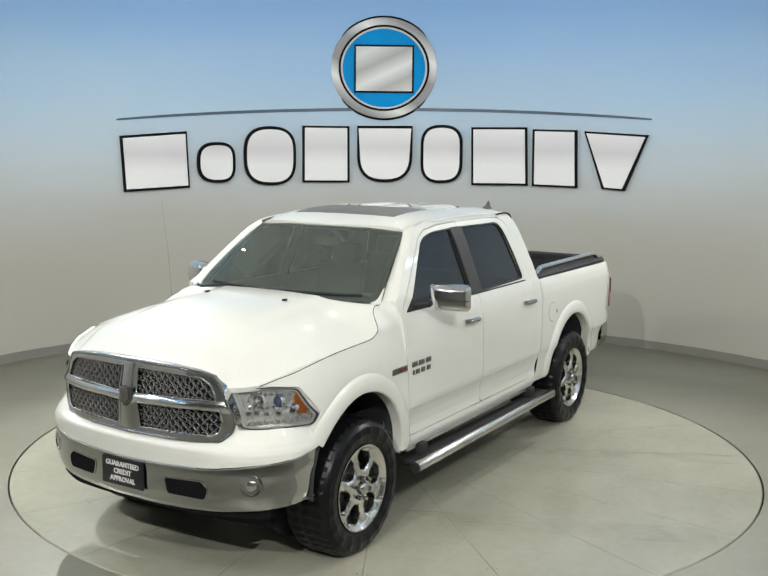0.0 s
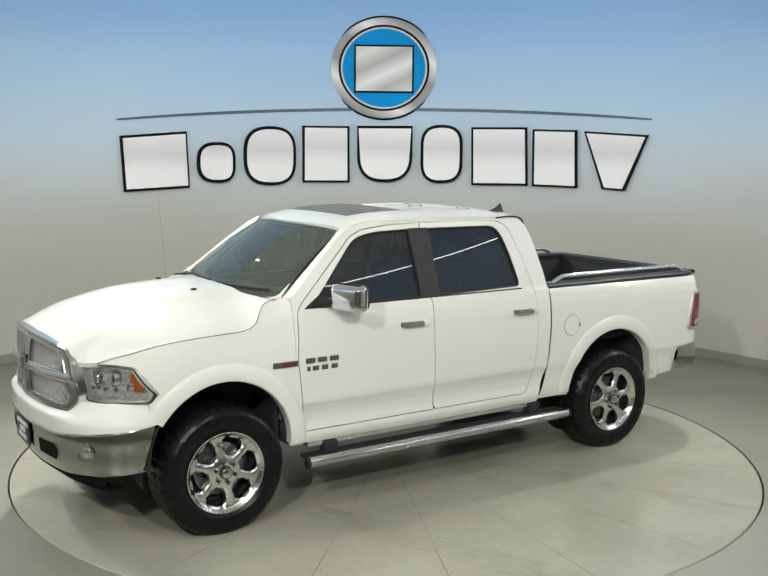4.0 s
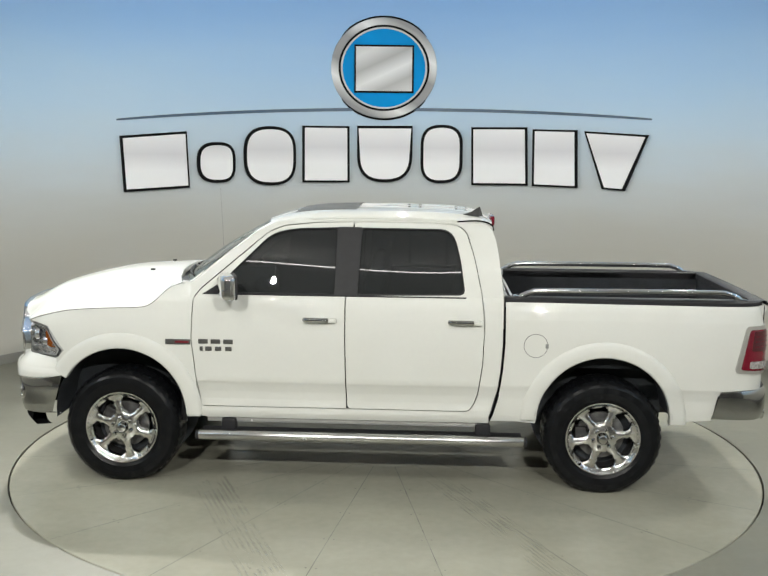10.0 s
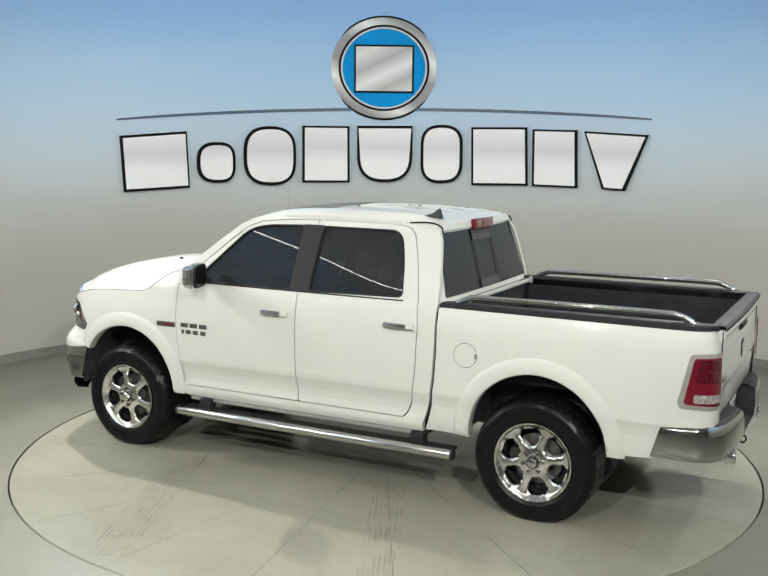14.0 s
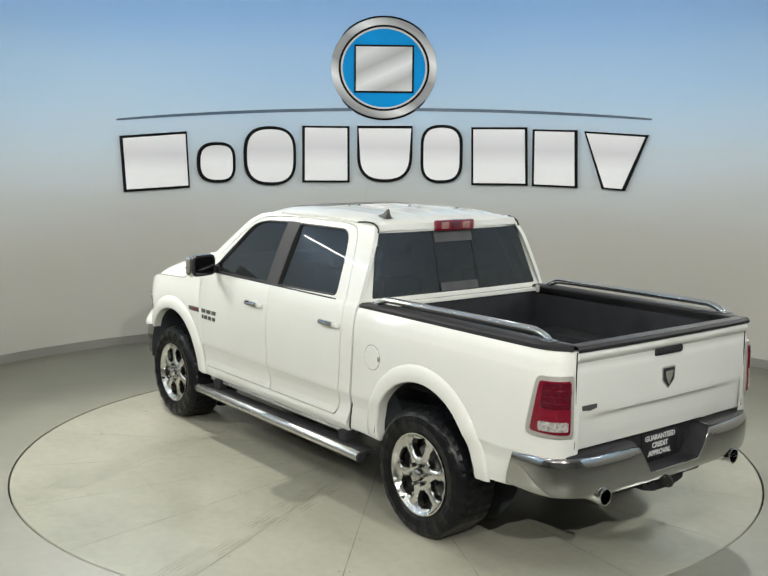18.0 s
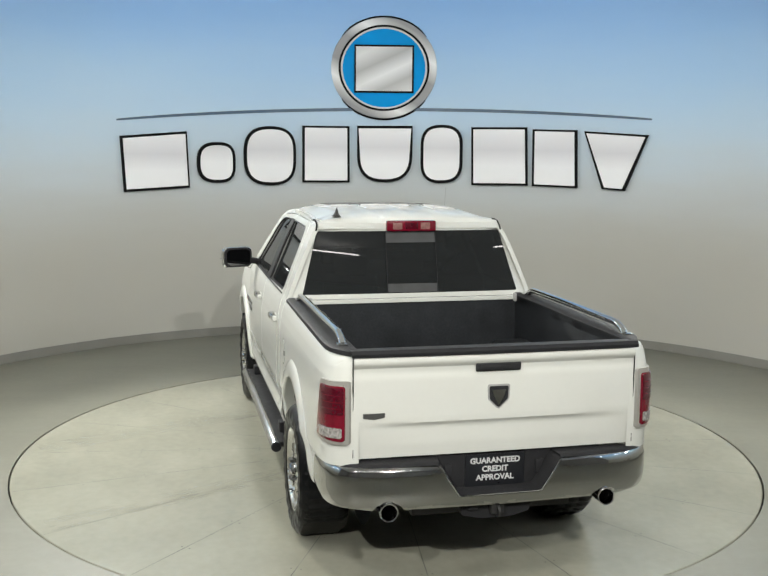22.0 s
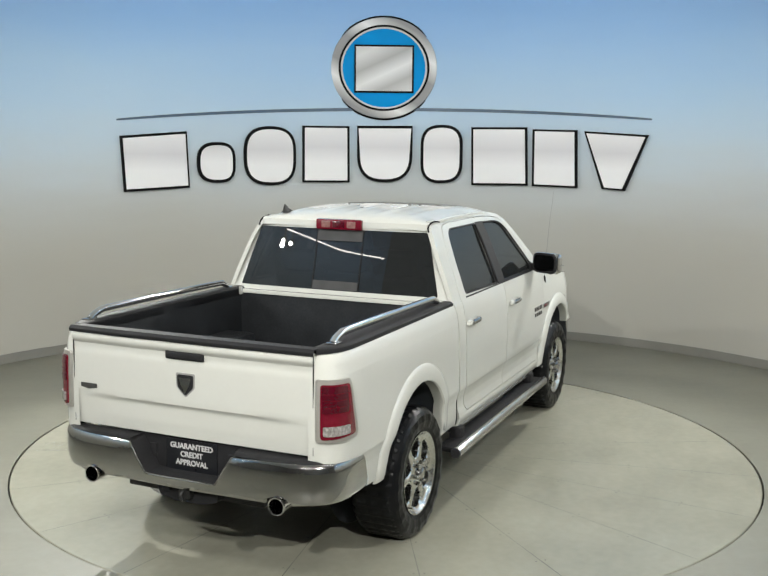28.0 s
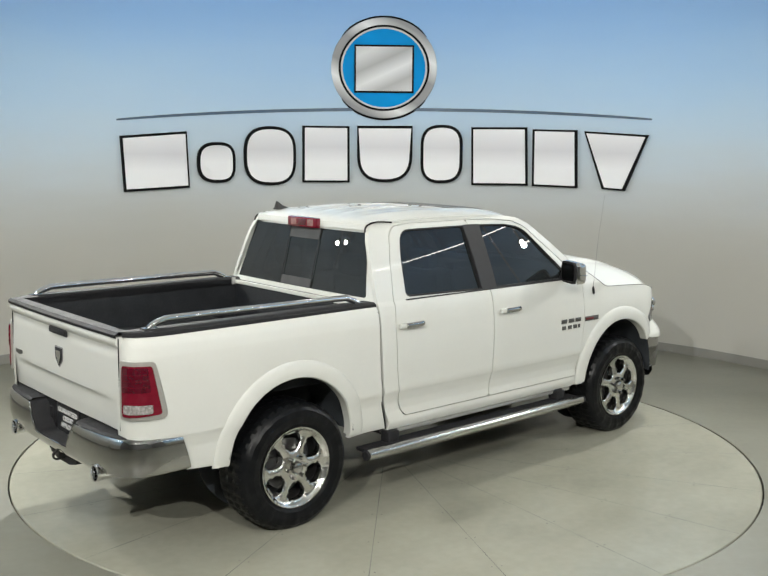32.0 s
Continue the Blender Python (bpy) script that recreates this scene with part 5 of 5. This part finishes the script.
# ---- mirrors ----
for s in (1, -1):
    cap = bmesh.new()
    box(cap, (0.004, 0.0, 0.0), (0.096, 0.284, 0.184), 0.046, segments=6)
    for v in cap.verts:
        if v.co.x > 0:
            v.co.x += 0.03 * (1 - (v.co.y / 0.135) ** 2) * (1 - (v.co.z / 0.1) ** 2)
            v.co.y *= 0.94
            v.co.z *= 0.94
    mr = part("wing_mirror", cap, BRIGHT, truck, "chrome capped folding wing mirror")
    mr.matrix_basis = pose(1.088, s * (1.128 if s > 0 else 1.095), 1.512, 0, 0, 19 if s > 0 else -27)
    frame_line = rounded([(-0.131, -0.087), (0.131, -0.087), (0.131, 0.087), (-0.131, 0.087)], 0.055)
    part("mirror_housing", sheet(frame_line, lambda u, v: (-0.052, u, v), 0.1, (0.03, 0, 0)), BLACK, mr)
    part("mirror_glass", sheet([(u * 0.86, v * 0.82) for u, v in frame_line], lambda u, v: (-0.0545 - 0.1 * u * u, u, v), 0.04, (0.003, 0, 0)), MIRRORGLASS, mr)
    part("mirror_band", bxm((0.02, 0, -0.012), (0.075, 0.270, 0.006), 0.0025), CHROME, mr)
    part("mirror_arm", tube(spline([(0.02, -s * 0.24, -0.055), (0.01, -s * 0.15, -0.04), (0.0, -s * 0.08, -0.03)], 4), 0.030, 10), BLACK, mr)

# ---- wheels ----
RT_, RR_ = 0.435, 0.272   # tyre and rim radius


def tyre_mesh():
    bm = bmesh.new()
    n = 160
    prof = [(0.262, -0.02), (0.276, -0.008), (0.30, 0.006), (0.345, 0.012), (0.385, 0.006), (0.405, -0.006), (0.418, -0.022), (0.430, -0.040), (0.435, -0.075), (0.4355, -0.115), (0.4362, -0.155), (0.4355, -0.195), (0.435, -0.235), (0.430, -0.270), (0.405, -0.305), (0.345, -0.322), (0.28, -0.305)]
    rings = []
    for i in range(n):
        a = 2 * math.pi * i / n
        ring = []
        for j, (r, y) in enumerate(prof):
            if 7 <= j <= 13:
                cut = (i + (1 if j % 2 else 0)) % 4 == 0
                r = r - (0.008 if cut else 0.0)
                if j in (9, 11):
                    r -= 0.006
            if j in (3, 4) and i % 8 < 3:
                y += 0.004
            rr = min(r, 0.412 / max(0.2, -math.sin(a))) if math.sin(a) < -0.9 else r
            ring.append(bm.verts.new((rr * math.cos(a), y, rr * math.sin(a))))
        rings.append(ring)
    for i in range(n):
        p, q = rings[i], rings[(i + 1) % n]
        for j in range(len(prof) - 1):
            bm.faces.new((p[j], p[j + 1], q[j + 1], q[j]))
    bmesh.ops.recalc_face_normals(bm, faces=bm.faces[:])
    return bm


def rim_mesh():
    """Six alike sectors, each with one window between two spokes."""
    depth = [(0.0, -0.012), (0.06, -0.012), (0.09, -0.018), (0.12, -0.022), (0.20, -0.030), (0.238, -0.026), (0.252, -0.016), (0.262, -0.001), (0.272, 0.0)]
    whole = bmesh.new()
    for k in range(6):
        def polar(r, da):
            t = radians(60 * k + da)
            return (r * math.cos(t), r * math.sin(t))
        out = [polar(RR_, a) for a in np.linspace(-30, 30, 13)] + [polar(r, 30) for r in (0.25, 0.2, 0.15, 0.1)] + [polar(0.05, a) for a in (30, 10, -10, -30)] + [polar(r, -30) for r in (0.1, 0.15, 0.2, 0.25)]
        hole = rounded([polar(r, a) for r, a in ((0.112, 13), (0.150, 20), (0.205, 21.5), (0.236, 13), (0.236, -13), (0.205, -21.5), (0.150, -20), (0.112, -13))], 0.014, 4)

        def f(u, v):
            r = math.hypot(u, v)
            a = (math.degrees(math.atan2(v, u)) - 60 * k + 180) % 360 - 180
            y = smooth_table(depth, r)
            # each spoke is crowned along its middle and dished near the hub
            if 0.10 < r < 0.245:
                c = max(0.0, 1 - (30 - abs(a)) / 11.0)
                y += 0.006 * c * math.sin(math.pi * (r - 0.10) / 0.145)
            # the rim of each window is turned in
            near = min((Vector(p) - Vector((u, v))).length for p in hole)
            return (u, y - 0.010 * max(0.0, 1 - near / 0.013) ** 1.5, v)
        one = sheet(out, f, 0.011, (0, -0.0, 0), holes=[hole])
        bmesh.ops.delete(one, geom=[q for q in one.faces if q.calc_area() < 1e-9], context="FACES")
        me = bpy.data.meshes.new("sector")
        one.to_mesh(me)
        one.free()
        whole.from_mesh(me)
        bpy.data.meshes.remove(me)
    bmesh.ops.remove_doubles(whole, verts=whole.verts[:], dist=1e-4)
    rim = [e for e in whole.edges if len(e.link_faces) == 1]
    for v in bmesh.ops.extrude_edge_only(whole, edges=rim)["geom"]:
        if isinstance(v, bmesh.types.BMVert):
            v.co.y -= 0.045
    bmesh.ops.recalc_face_normals(whole, faces=whole.faces[:])
    return whole


def build_wheel():
    w = part("wheel", rim_mesh(), RIMCHROME, truck, "chrome six-spoke wheel with a black all-terrain tyre")
    part("tyre", tyre_mesh(), RUBBER, w, "black all-terrain tyre", smooth=16)
    part("rim_barrel", lathe([(0.262, -0.004), (0.250, -0.03), (0.238, -0.06), (0.232, -0.20), (0.25, -0.29)], 48), FRAME, w)
    part("brake_disc", lathe([(0.0, -0.115), (0.09, -0.10), (0.10, -0.12), (0.175, -0.12), (0.175, -0.15), (0.0, -0.15)], 40), DISCSTEEL, w)
    part("brake_caliper", bxm((0.115, -0.13, 0.09), (0.09, 0.09, 0.14), 0.02, Euler((0, radians(-38), 0)).to_matrix()), FRAME, w)
    # dark disc added for the shade seen between the spokes
    part("hub_shade_disc", lathe([(0.0, -0.19), (0.236, -0.19)], 32), DARK, w)
    part("hub_plate", lathe([(0.0, -0.016), (0.056, -0.016), (0.060, -0.03)], 28), RIMCHROME, w)
    part("centre_cap", lathe([(0.0, 0.026), (0.026, 0.024), (0.034, 0.018), (0.040, 0.004), (0.044, -0.014)], 28), CHROME, w)
    for k in range(6):
        a = radians(60 * k + 30)
        part("wheel_nut", lathe([(0.0, 0.022), (0.009, 0.022), (0.014, 0.014), (0.0155, -0.018)], 6, (0.070 * math.cos(a), 0, 0.068 * math.sin(a))), CHROME, w)
    part("tyre_valve", lathe([(0.0, 0.012), (0.004, 0.012), (0.005, -0.02)], 8, (0.243, 0, -0.05)), GAP, w)
    return w


first = build_wheel()
first.matrix_basis = pose(XF, 0.992, 0.412, 0, 12, 0)
for m in (pose(XR, 0.992, 0.412, 0, 40, 0), pose(XF, -0.992, 0.412, 0, 15, 180), pose(XR, -0.992, 0.412, 0, 35, 180)):
    w = copy_thing(first, m)
    w.parent = truck

# ---- running boards, underbody ----
for s in (1, -1):
    pts = [(1.345, s * 1.03, 0.385), (1.335, s * 1.03, 0.387), (0.6, s * 1.03, 0.387), (-0.4, s * 1.03, 0.387), (-1.05, s * 1.03, 0.387), (-1.06, s * 1.03, 0.385)]
    rb = part("running_board", tube(pts, [0.031, 0.036, 0.036, 0.036, 0.036, 0.031], 16, 1.0), SATIN, truck, "polished oval side step with a black tread pad")
    part("tread_pad", bxm((0.145, s * 0.962, 0.402), (2.38, 0.150, 0.026), 0.008), BLACK, rb)
    part("board_base", bxm((0.145, s * 0.955, 0.378), (2.30, 0.12, 0.028), 0.008), FRAME, rb)
    for x in (-1.066, 1.350):
        part("end_cap", lathe([(0.0, -0.014), (0.033, -0.012), (0.038, 0.0), (0.033, 0.012), (0.0, 0.014)], 16, (x, s * 1.03, 0.386), "x"), BLACK, rb)
    for x in (1.13, -0.76):
        part("board_bracket", bxm((x, s * 0.93, 0.445), (0.11, 0.09, 0.10), 0.02), BLACK, rb)
        part("bracket_arm", bxm((x, s * 0.80, 0.46), (0.05, 0.28, 0.035), 0.01), FRAME, rb)
    part("rocker_underside", bxm((0.25, s * 0.89, 0.485), (2.1, 0.09, 0.05), 0.015), GREYBEZEL, truck)
    part("frame_rail", bxm((-0.1, s * 0.45, 0.56), (5.2, 0.08, 0.15), 0.012), FRAME, truck)
    part("mud_guard", bxm((1.50, s * 0.70, 0.62), (0.03, 0.32, 0.36), 0.01), BLACK, truck)
    part("shock_absorber", tube([(XR - 0.12, s * 0.55, 0.40), (XR - 0.20, s * 0.50, 0.85)], 0.035, 10), FRAME, truck)
part("underbody", bxm((0.0, 0, 0.66), (4.6, 1.10, 0.16), 0.02), DARK, truck)
part("cab_floor", bxm((0.30, 0, 0.60), (2.3, 1.80, 0.10), 0.02), DARK, truck)
part("rear_axle", tube([(XR, -0.85, 0.412), (XR, -0.15, 0.412), (XR, 0.15, 0.412), (XR, 0.85, 0.412)], [0.05, 0.06, 0.06, 0.05], 12), FRAME, truck)
part("differential", lathe([(0.0, -0.15), (0.10, -0.12), (0.14, 0.0), (0.10, 0.12), (0.0, 0.15)], 20, (XR, 0, 0.412), "x"), FRAME, truck)
part("front_axle", tube([(XF, -0.8, 0.412), (XF, 0.8, 0.412)], 0.045, 10), FRAME, truck)
part("skid_plate", bxm((2.45, 0, 0.48), (0.5, 0.9, 0.04), 0.01), FRAME, truck)
part("fuel_tank", bxm((-0.35, 0.33, 0.50), (1.0, 0.36, 0.2), 0.04), DARK, truck)
part("silencer", lathe([(0.0, -0.35), (0.10, -0.33), (0.10, 0.33), (0.0, 0.35)], 16, (-0.5, -0.35, 0.52), "x"), FRAME, truck)
part("engine_block", bxm((2.0, 0, 0.95), (0.8, 0.8, 0.5), 0.05), DARK, truck)

# ---- cabin ----
part("dashboard", bxm((1.22, 0, 1.28), (0.42, 1.56, 0.30), 0.07, segments=3), INTERIOR, truck)
part("instrument_hood", bxm((1.12, 0.40, 1.44), (0.26, 0.42, 0.08), 0.035), INTERIOR, truck)
st = part("steering_wheel", lathe([(0.19 + 0.016 * math.cos(2 * math.pi * k / 10), 0.016 * math.sin(2 * math.pi * k / 10)) for k in range(10)], 28, (0, 0, 0), "x", close=True), INTERIOR, truck)
st.matrix_basis = pose(0.92, 0.40, 1.28, 0, 25, 0)
part("wheel_hub", bxm((0, 0, 0), (0.05, 0.16, 0.10), 0.02), INTERIOR, st)
for x in (0.35, -0.38):
    for y in (0.40, -0.40) if x > 0 else (0.42, 0.0, -0.42):
        seat = part("seat", bxm((x, y, 0.98), (0.5, 0.50 if x > 0 else 0.40, 0.18), 0.06, segments=3), SEATCLOTH, truck)
        part("seat_back", bxm((x - 0.24, y, 1.28), (0.16, 0.48 if x > 0 else 0.40, 0.58), 0.06, Euler((0, radians(-12), 0)).to_matrix(), 3), SEATCLOTH, seat)
        part("headrest", bxm((x - 0.31, y, 1.64), (0.10, 0.26, 0.16), 0.04, Euler((0, radians(-10), 0)).to_matrix(), 3), SEATCLOTH, seat)
part("headliner", bxm((0.02, 0, 1.955), (1.4, 1.18, 0.02), 0.008), INTERIOR, truck)
part("inside_mirror", bxm((0.92, 0, 1.82), (0.03, 0.25, 0.07), 0.012), INTERIOR, truck)
part("firewall", bxm((1.45, 0, 1.05), (0.04, 1.7, 0.78), 0.01), INTERIOR, truck)
for y0 in (0.08, -0.62):
    pts = [(1.60 - 0.20 * abs(y / 0.8) ** 2.2 - 0.02, y, 1.515 + 0.018) for y in (y0, y0 + 0.2, y0 + 0.45, y0 + 0.58)]
    wp = part("wiper", tube(pts, 0.010, 6), BLACK, truck)
    part("wiper_arm", tube([(1.63 - 0.02, y0, 1.508), (1.60 - 0.06, y0 + 0.2, 1.535), pts[2]], 0.008, 6), BLACK, wp)

# whip aerial on the right fender
an = part("whip_aerial", tube([(1.560, -0.945, 1.33), (1.575, -0.965, 1.75), (1.600, -0.995, 2.12)], [0.0017, 0.0012, 0.0008], 6), AERIAL, truck, "thin grey whip aerial")
part("aerial_base", lathe([(0.0, 0.055), (0.006, 0.05), (0.012, 0.03), (0.016, 0.0), (0.010, -0.02)], 12, (1.560, -0.945, 1.285), "z"), BLACK, an)

# badges on the doors and fenders, plain bars
for s in (1, -1):
    base = fender(1.497, 1.075)[1]
    b = part("fender_badge", bxm((1.497, s * (base + 0.003), 1.075), (0.186, 0.007, 0.040), 0.003), BADGE, truck, "dark badge with a red bar")
    part("badge_red", bxm((1.466, s * (base + 0.0065), 1.075), (0.104, 0.004, 0.017), 0.0015), BADGERED, b)
    for row, z, xs, w, h in ((0, 1.082, (1.308, 1.216, 1.122), 0.076, 0.038), (1, 1.028, (1.322, 1.268, 1.196, 1.120), 0.052, 0.036)):
        for x in xs:
            y = side_y(x, z)
            part("door_badge_bar", bxm((x, s * (y + 0.0045), z), (w * (0.45 if row and x > 1.3 else 0.94), 0.007, h * 0.92), 0.0034), BADGE, truck)

# ---- overlaid logo and letters, added on the wall as plain shapes ----
def on_wall(a, z, off=0.0):
    """The pose of a thing on the curved wall: x along it, y out of it, z up."""
    a = radians(a)
    p = Vector((CX + (RW - off) * math.cos(a), CY + (RW - off) * math.sin(a), z))
    return Matrix.Translation(p) @ Matrix.Rotation(a + math.pi / 2, 4, "Z")


def slab(outline, y0, y1):
    """A flat plate cut to an outline (x, z), from y0 out to y1."""
    return sheet(outline, lambda u, v: (u, y1, v), 4.0, (0, y0 - y1, 0))


def inset(outline, d):
    """The outline moved in by d, for convex outlines."""
    n, out = len(outline), []
    area = sum(p[0] * q[1] - q[0] * p[1] for p, q in zip(outline, outline[1:] + outline[:1]))
    k = d if area > 0 else -d
    for i, p in enumerate(outline):
        a, b = Vector(outline[i - 1]), Vector(outline[(i + 1) % n])
        t = (b - a).normalized()
        out.append((p[0] - t.y * k, p[1] + t.x * k))
    return out


emblem = tagged(new("wall_emblem"), "round blue emblem in a silver ring, an overlaid logo put on the wall", "sign")
emblem.matrix_basis = on_wall(91.35, 3.553, 0.0) @ Matrix.Diagonal((1.03, 1.03, 0.955, 1))
part("emblem_rim", lathe([(0.0, 0.0), (0.0, 0.03), (0.700, 0.03), (0.716, 0.02), (0.716, 0.0)], 96), OUTLINE, emblem)
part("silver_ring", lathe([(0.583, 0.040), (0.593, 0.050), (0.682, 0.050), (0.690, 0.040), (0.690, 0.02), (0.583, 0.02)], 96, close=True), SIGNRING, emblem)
part("inner_rim", lathe([(0.560, 0.02), (0.560, 0.046), (0.588, 0.046), (0.588, 0.02)], 96, close=True), OUTLINE, emblem)
part("white_ring", lathe([(0.536, 0.02), (0.536, 0.044), (0.562, 0.044), (0.562, 0.02)], 96, close=True), LETTER, emblem)
part("blue_face", lathe([(0.0, 0.036), (0.3, 0.037), (0.541, 0.038), (0.541, 0.0)], 96), SIGNBLUE, emblem)
core = [(0.385, 0.317), (-0.385, 0.317), (-0.385, -0.340), (0.385, -0.340)]
part("centre_edge", slab(core, 0.03, 0.056), OUTLINE, emblem)
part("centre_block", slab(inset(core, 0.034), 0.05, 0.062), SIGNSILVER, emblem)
rows = []
for i in range(81):
    k = i / 40 - 1
    a = 91.3 - 37.8 * k
    z = 3.013 - 0.165 * k * k + 0.034 * k
    h = 0.010 + 0.011 * math.sqrt(max(0.0, 1 - k * k))
    rows.append([tuple(on_wall(a, z + dz, o).translation) for dz, o in ((-h, 0.002), (-h, 0.012), (h, 0.012), (h, 0.002))])
line = tagged(new("wall_strip", finish(strip(rows), "wall_strip", SIGNLINE, 20)), "thin slate-blue bowed strip of the overlaid logo", "trim")
# each block: the angles and heights of its corners, and how far each corner is rounded
BLOCKS = [
    ([(128.76, 2.619), (119.56, 2.688), (119.23, 1.970), (128.37, 1.928)], (0, 0, 0, 0)),
    ([(118.1, 2.555), (112.7, 2.555), (112.7, 2.030), (118.1, 2.030)], (0.25, 0.16, 0.16, 0.25)),
    ([(111.4, 2.770), (104.0, 2.770), (104.0, 1.995), (111.4, 1.995)], (0.36, 0.24, 0.24, 0.36)),
    ([(102.98, 2.785), (96.3, 2.785), (96.24, 2.035), (103.0, 2.035)], (0, 0, 0, 0)),
    ([(95.1, 2.793), (87.2, 2.798), (87.15, 2.044), (95.1, 2.038)], (0, 0, 0.34, 0.34)),
    ([(85.95, 2.815), (79.95, 2.815), (79.9, 2.038), (85.9, 2.034)], (0.25, 0.2, 0.25, 0.2)),
    ([(78.67, 2.785), (70.8, 2.787), (70.5, 2.025), (78.5, 2.018)], (0, 0, 0, 0)),
    ([(69.91, 2.762), (63.7, 2.752), (63.4, 2.010), (69.8, 2.020)], (0, 0, 0, 0)),
    ([(62.61, 2.738), (53.78, 2.690), (56.67, 1.989), (59.83, 2.005)], (0, 0, 0, 0)),
]
for corners, radii in BLOCKS:
    am = sum(a for a, z in corners) / 4
    zb = min(z for a, z in corners)
    outline = rounded([(radians(a - am) * RW, z - zb) for a, z in corners], [r * 1.3 for r in radii], 8)
    blk = tagged(new("sign_block"), "white raised block with a black edge for an overlaid letter", "sign", "blocks of the wall sign")
    blk.matrix_basis = on_wall(am, zb, 0.0)
    part("block_edge", slab(outline, 0.03, 0.070), OUTLINE, blk)
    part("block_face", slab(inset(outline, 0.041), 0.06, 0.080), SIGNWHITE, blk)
    for k in (-0.16, 0.16):
        part("block_stud", bxm((k, 0.016, 0.36), (0.03, 0.034, 0.03)), OUTLINE, blk)

# ---- ceiling track and its spot heads ----
STRIPS = [
    (spline([(-5.0, 0.57, 3.73), (-5.0, -0.14, 3.92), (-5.0, -1.3, 4.25), (-4.9, -2.6, 4.65), (-4.5, -3.85, 4.85), (-3.1, -4.54, 4.85), (-1.9, -4.75, 4.85), (0.0, -5.0, 4.85), (1.24, -4.92, 4.85), (2.86, -4.69, 4.85), (4.5, -3.4, 4.78), (5.1, -1.95, 4.45), (5.1, -0.86, 4.10), (5.1, 0.06, 3.86), (5.1, 0.9, 3.73), (5.1, 1.4, 3.65)], 6), "long thin glowing light strip hung round the front of the studio"),
    ([(5.1, 0.5, 3.46), (5.1, 1.25, 3.41), (5.1, 2.1, 3.40)], "short glowing light strip by the side wall"),
    ([(-5.0, 0.02, 3.56), (-5.0, 0.5, 3.50), (-5.0, 1.5, 3.46)], "short glowing light strip by the side wall"),
    ([(-3.0, -8.27, 4.85), (-0.7, -8.30, 4.85), (0.8, -8.25, 4.85), (3.0, -8.27, 4.85)], "straight glowing light strip over the open end"),
    (spline([(5.1, -6.15, 4.36), (5.1, -5.0, 3.98), (5.1, -3.7, 3.72), (5.1, -2.65, 3.48)], 5), "glowing light strip sloping along the side wall"),
    (spline([(-5.0, -5.6, 4.10), (-5.0, -4.59, 3.83), (-5.0, -4.12, 3.75), (-5.0, -3.2, 3.62)], 5), "glowing light strip sloping along the side wall"),
    ([(-1.05, -9.28, 4.85), (-0.66, -9.38, 4.85)], "short glowing light strip over the open end"),
    ([(1.10, -9.34, 4.85), (1.33, -9.26, 4.85)], "short glowing light strip over the open end"),
]
for run, label in STRIPS:
    glow = tagged(new("light_strip"), label, "light strip", "ceiling light strips")
    part("strip_tube", tube(run, 0.006 if len(run) > 40 else 0.011, 8), STRIPGLOW, glow)
    for k in range(0, len(run), 9):
        x, y, z = run[k]
        part("hanger", tube([(x, y, z + 0.005), (x, y, 5.0)], 0.004, 6), RAILWHITE, glow)
HEADS = [lamp[:3] + lamp[4:6] for lamp in LAMPS] + [(5.1, 0.16, 2.80, 0.3, 0.0), (-5.0, -0.09, 2.77, -0.3, 0.0), (-5.0, -0.23, 2.82, -0.3, 0.0), (-5.0, -3.32, 3.41, -0.4, 0.3)]
for lx, ly, lz, ax, ay in HEADS:
    head = tagged(new("spot_head"), "black cylindrical spotlight head hung from the ceiling", "spotlight", "ceiling spotlights")
    head.matrix_basis = look((lx, ly, lz + 0.05), (ax, ay, 0.8))
    part("spot_can", lathe([(0.0, 0.20), (0.035, 0.20), (0.048, 0.16), (0.052, 0.03), (0.049, 0.03), (0.045, 0.10), (0.0, 0.12)], 24, axis="z"), DARK, head)
    part("spot_lens", lathe([(0.0, 0.0), (0.018, 0.006), (0.026, 0.02), (0.029, 0.05), (0.030, 0.09)], 20, axis="z"), GLOW, head)
    part("lens_ring", lathe([(0.032, 0.03), (0.049, 0.03), (0.049, 0.04), (0.032, 0.04)], 24, axis="z", close=True), DARK, head)
    top = head.matrix_basis.inverted() @ Vector((lx, ly, 5.0))
    part("spot_stem", tube([(0, 0, 0.18), tuple(top)], 0.012, 8), RAILWHITE, head)


def motions():
    """The truck rides on the turntable, which turns evenly."""
    rows, deck = [], []
    for i in range(65):
        t = i / 2
        a = heading(t)
        turn = Matrix.Rotation(radians(a), 4, "Z")
        deck.append((t, turn))
        rows.append((t, turn @ Matrix.Translation((0, 0.027, 0))))
    walk(truck, rows)
    walk(turntable, deck)


motions()
